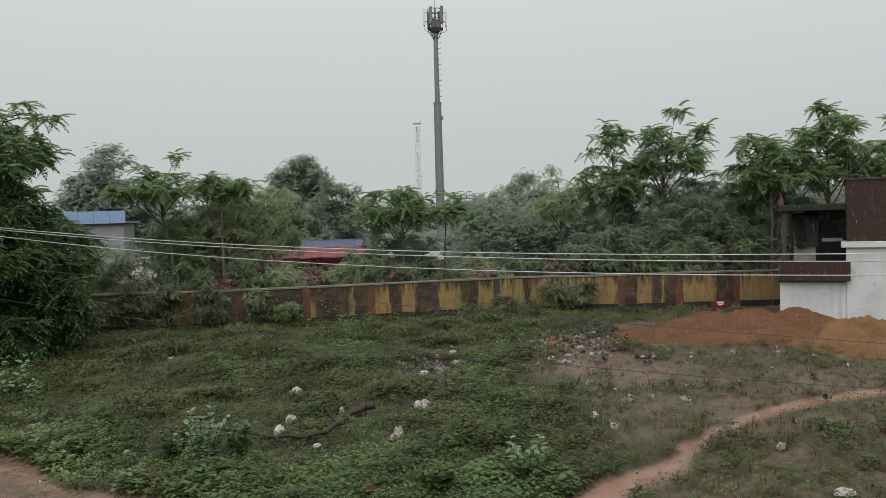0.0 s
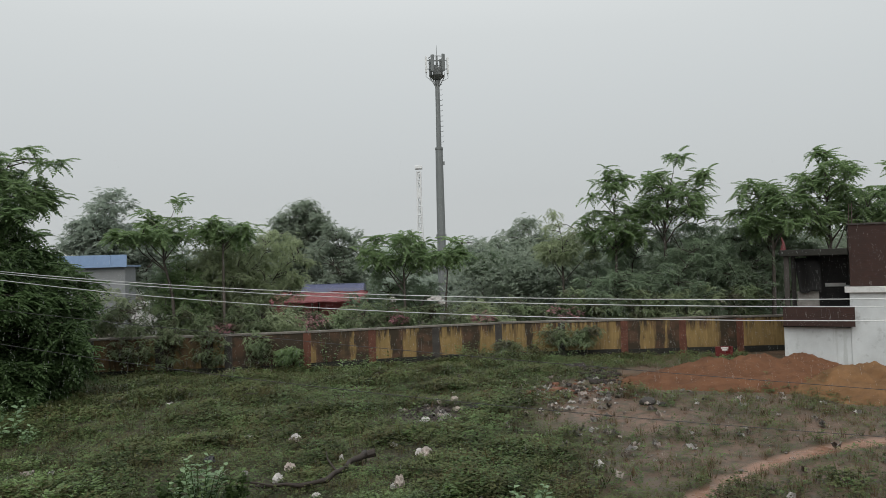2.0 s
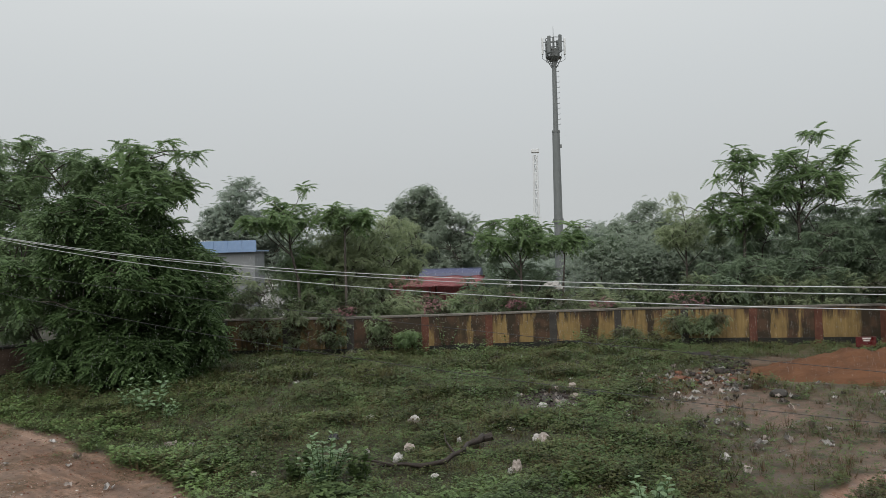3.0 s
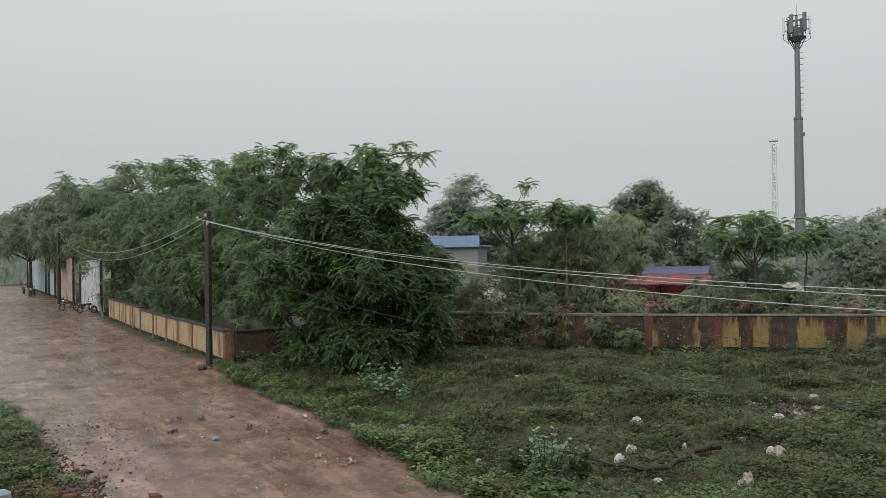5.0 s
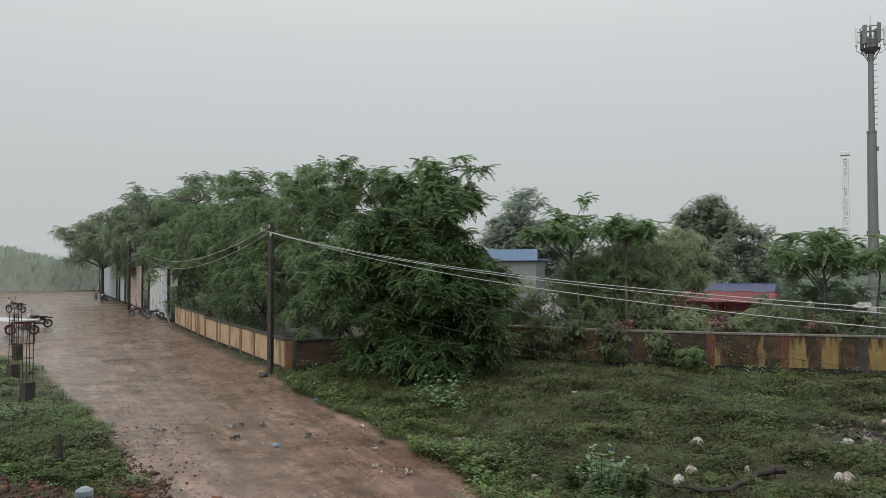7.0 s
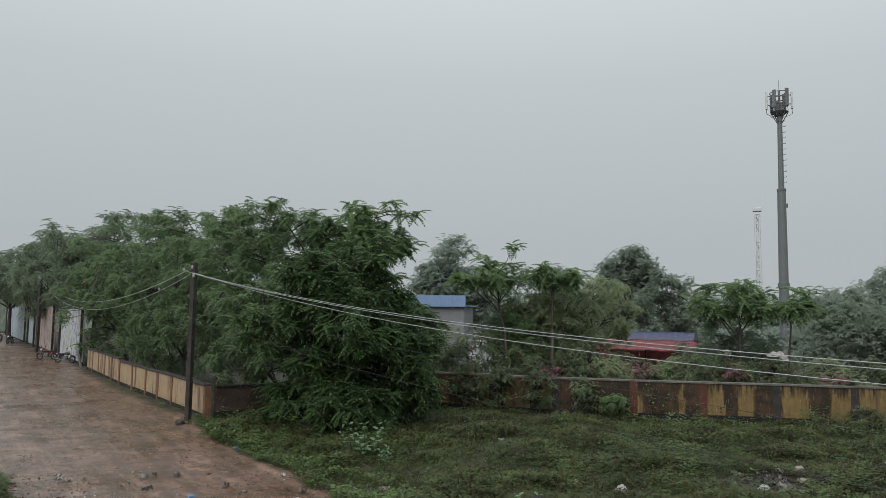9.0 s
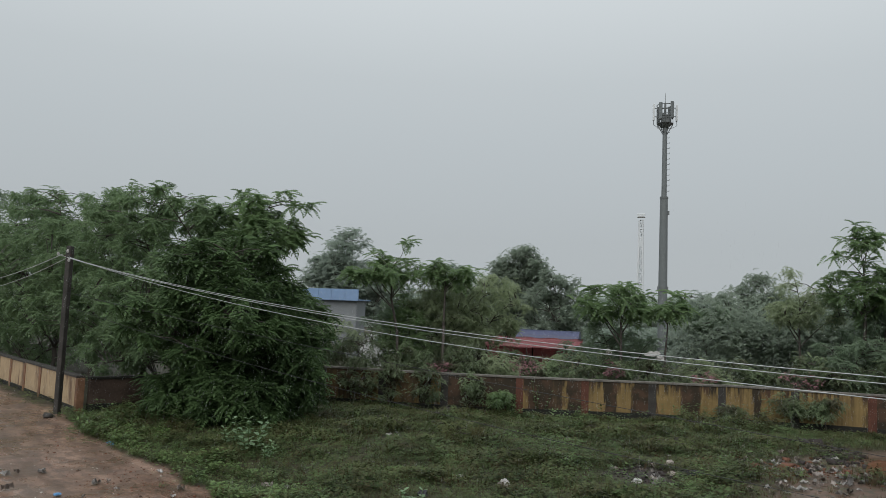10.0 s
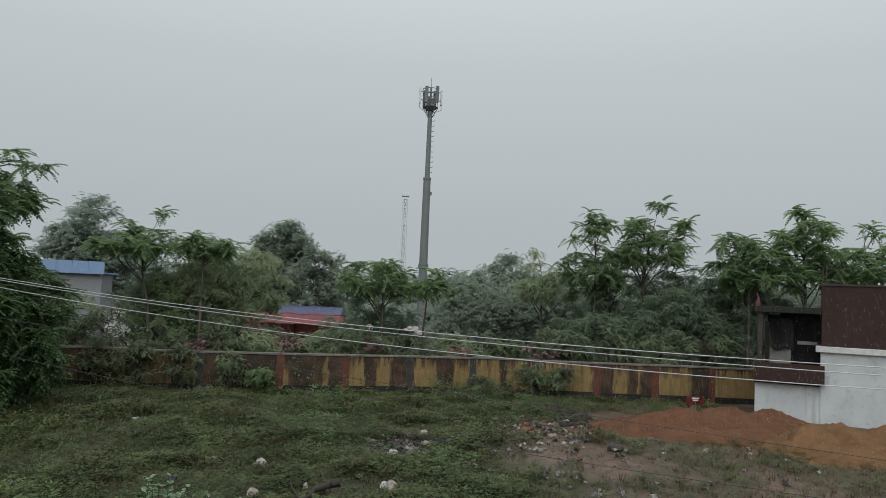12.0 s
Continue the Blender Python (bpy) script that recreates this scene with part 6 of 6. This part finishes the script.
def milkweed(x, y, stems, h, leaf, seed, label, leaf_len=0.17):
    """An upright shrub: stems with pairs of broad oval leaves."""
    r = random.Random(seed)
    t = thing("milkweed_plant", label, "plant", "broad-leaved plants")
    g = gz(x, y)
    vs, qs = [], []
    for k in range(stems):
        a = k * 2.4 + r.uniform(-0.4, 0.4)
        out = r.uniform(0.15, 0.55) * h
        hh = h * r.uniform(0.65, 1.05)
        e = Vector((x + out * math.cos(a), y + out * math.sin(a), g + hh))
        b = Vector((x + 0.05 * math.cos(a), y + 0.05 * math.sin(a), g - 0.05))
        mid_ = b.lerp(e, 0.5) + Vector((0.12 * out * math.cos(a), 0.12 * out * math.sin(a), 0))
        part("stem", tube(bmesh.new(), [b, mid_, e], [0.018, 0.013, 0.006], 5), LEAF["herb"], t)
        for i in range(6):
            u = 0.3 + 0.7 * i / 5
            o = b.lerp(mid_, u * 2) if u < 0.5 else mid_.lerp(e, u * 2 - 1)
            for side in (0, math.pi):
                c = i * 1.57 + a + side
                d = np.array((math.cos(c), math.sin(c), r.uniform(0.1, 0.8)))
                d /= np.linalg.norm(d)
                s = np.array((-d[1], d[0], 0))
                s /= np.linalg.norm(s)
                L = leaf_len * r.uniform(0.75, 1.15) * (1.1 - 0.4 * u)
                w = L * 0.36
                o_ = np.array(o)
                n0 = len(vs)
                up_ = np.array((0, 0, 0.06 * L))
                vs.extend([o_, o_ + d * L * 0.35 + s * w + up_, o_ + d * L * 0.35, o_ + d * L * 0.35 - s * w + up_, o_ + d * L * 0.75 + s * w * 0.8, o_ + d * L * 0.75 - up_, o_ + d * L * 0.75 - s * w * 0.8, o_ + d * L - 2 * up_])
                qs.extend([(n0, n0 + 1, n0 + 4, n0 + 2), (n0, n0 + 2, n0 + 6, n0 + 3), (n0 + 2, n0 + 4, n0 + 7, n0 + 5), (n0 + 2, n0 + 5, n0 + 7, n0 + 6)])
    quads_mesh("leaves", np.array(vs), np.array(qs), LEAF[leaf], t)


milkweed(-13.3, 22.7, 5, 1.35, "milkweed", 1, "tall milkweed with pale broad oval leaves", 0.30)
milkweed(-14.6, 23.6, 4, 0.75, "milkweed", 2, "small milkweed with pale broad oval leaves", 0.22)
milkweed(-12.4, 22.3, 4, 0.6, "milkweed", 6, "small milkweed with pale broad oval leaves", 0.2)
milkweed(-5.2, 15.9, 22, 1.05, "milkweed", 3, "spreading leafy green shrub on the lot", 0.20)
milkweed(-4.5, 16.2, 10, 0.75, "herb", 7, "spreading leafy green shrub on the lot", 0.22)
milkweed(-6.0, 16.4, 10, 0.7, "herb", 10, "spreading leafy green shrub on the lot", 0.22)
milkweed(1.5, 14.2, 9, 0.8, "milkweed", 4, "leafy pale green shrub beside the footpath", 0.22)
milkweed(-0.2, 13.6, 12, 0.55, "herb", 5, "leafy green shrub beside the footpath", 0.22)
milkweed(-7.6, 39.4, 7, 1.1, "herb", 8, "light green shrub at the foot of the wall", 0.2)

# ---------- small things ----------
milkweed(-6.4, 41.0, 8, 2.1, "milkweed", 9, "creeper with pale leaves climbing over the wall", 0.2)
for i, (x, y, h_, r_) in enumerate(((-7.6, 29.2, 0.9, 1.1), (-2.2, 33.5, 0.7, 0.9), (-11.2, 30.5, 0.8, 0.9), (1.6, 37.5, 1.1, 1.3), (4.4, 39.0, 1.2, 1.4), (-9.8, 35.0, 0.7, 0.9), (-4.6, 26.0, 0.55, 0.8), (0.6, 31.6, 0.6, 0.8))):
    tree(x, y, h_, r_, 0.0, 22, "weed", "feather", 7, 200 + i, r_ * 0.8, 0.02, "low dark shrub standing out of the weeds", "bush", limbs=4, size=0.6, group="shrubs on the lot")
sb = finish("plastic_sheet", crumpled(31, 0.85, 0.5, 0.16), TARP_SHADE_BLACK)
sb.matrix_world = Matrix.Translation((1.3, 26.4, gz(1.3, 26.4)))
tagged(sb, "wet crumpled black plastic sheet on the ground", "litter", "litter on the lot")
for i, (x, y, z, w) in enumerate(((-0.5, 46.0, 3.0, 0.45), (-0.1, 45.8, 2.8, 0.22), (-3.0, 44.6, 3.05, 0.2))):
    o = finish("plastic_sheet", crumpled(50 + i, w, w * 0.6, 0.25), WHITE_PLASTIC)
    o.matrix_world = Matrix.Translation((x, y, z))
    tagged(o, "white plastic sheet caught on bushes behind the wall", "litter", "litter on the bushes")
ls = finish("stone_slab", box(bmesh.new(), -0.55, 0.55, -0.07, 0.07, -0.1, 1.55, None, 0.02), CONCRETE)
ls.matrix_world = Matrix.Translation((-55.6, 46.4, 0)) @ Matrix.Rotation(radians(146), 4, "Z") @ Matrix.Rotation(radians(-14), 4, "X")
tagged(ls, "grey stone slab leaning by the end of the roadside wall", "slab")


# ---------- falling rain: thin bright threads over the lot ----------
def rain_mat():
    m, t, p = nodes_of("rain_water")
    t.nodes.remove(p)
    d, tr, ms = t.nodes.new("ShaderNodeBsdfDiffuse"), t.nodes.new("ShaderNodeBsdfTranslucent"), t.nodes.new("ShaderNodeMixShader")
    for n in (d, tr):
        n.inputs["Color"].default_value = (0.70, 0.72, 0.73, 1)
    ms.inputs[0].default_value = 0.45
    t.links.new(d.outputs[0], ms.inputs[1])
    t.links.new(tr.outputs[0], ms.inputs[2])
    t.links.new(ms.outputs[0], t.nodes["Material Output"].inputs["Surface"])
    return m


RAIN = rain_mat()


def rain(near_, far_, top, thick, width, length, seed, label):
    """Threads in a ring sector about the balcony; thick is the share of the view they cover in each metre."""
    rng = np.random.default_rng(seed)
    a0, a1 = radians(-38), radians(70)
    area = (far_ ** 2 - near_ ** 2) * (a1 - a0) / 2
    n = int(area * top * thick / (0.5 * width * length * 0.9))
    r = np.sqrt(rng.uniform(near_ ** 2, far_ ** 2, n))
    a = rng.uniform(a0, a1, n)
    o = np.column_stack([-r * np.sin(a), r * np.cos(a), rng.uniform(0.2, top, n)])
    turn = a + rng.uniform(-0.6, 0.6, n)
    side = np.column_stack([np.cos(turn), np.sin(turn), np.zeros(n)]) * (width / 2)
    lean = np.column_stack([rng.normal(0.02, 0.02, n), rng.normal(0.35, 0.06, n), np.ones(n)]) * (length * rng.uniform(0.6, 1.4, n))[:, None]
    v = np.stack([o - side, o + side, o + lean], 1).reshape(-1, 3)
    q = np.arange(3 * n).reshape(-1, 3)
    return tagged(quads_mesh("rain", v, q, RAIN), label, "rain", kind="stuff")


rain(18.0, 46.0, 8.0, 0.0002, 0.0013, 0.20, 301, "thin pale threads of falling rain over the lot")
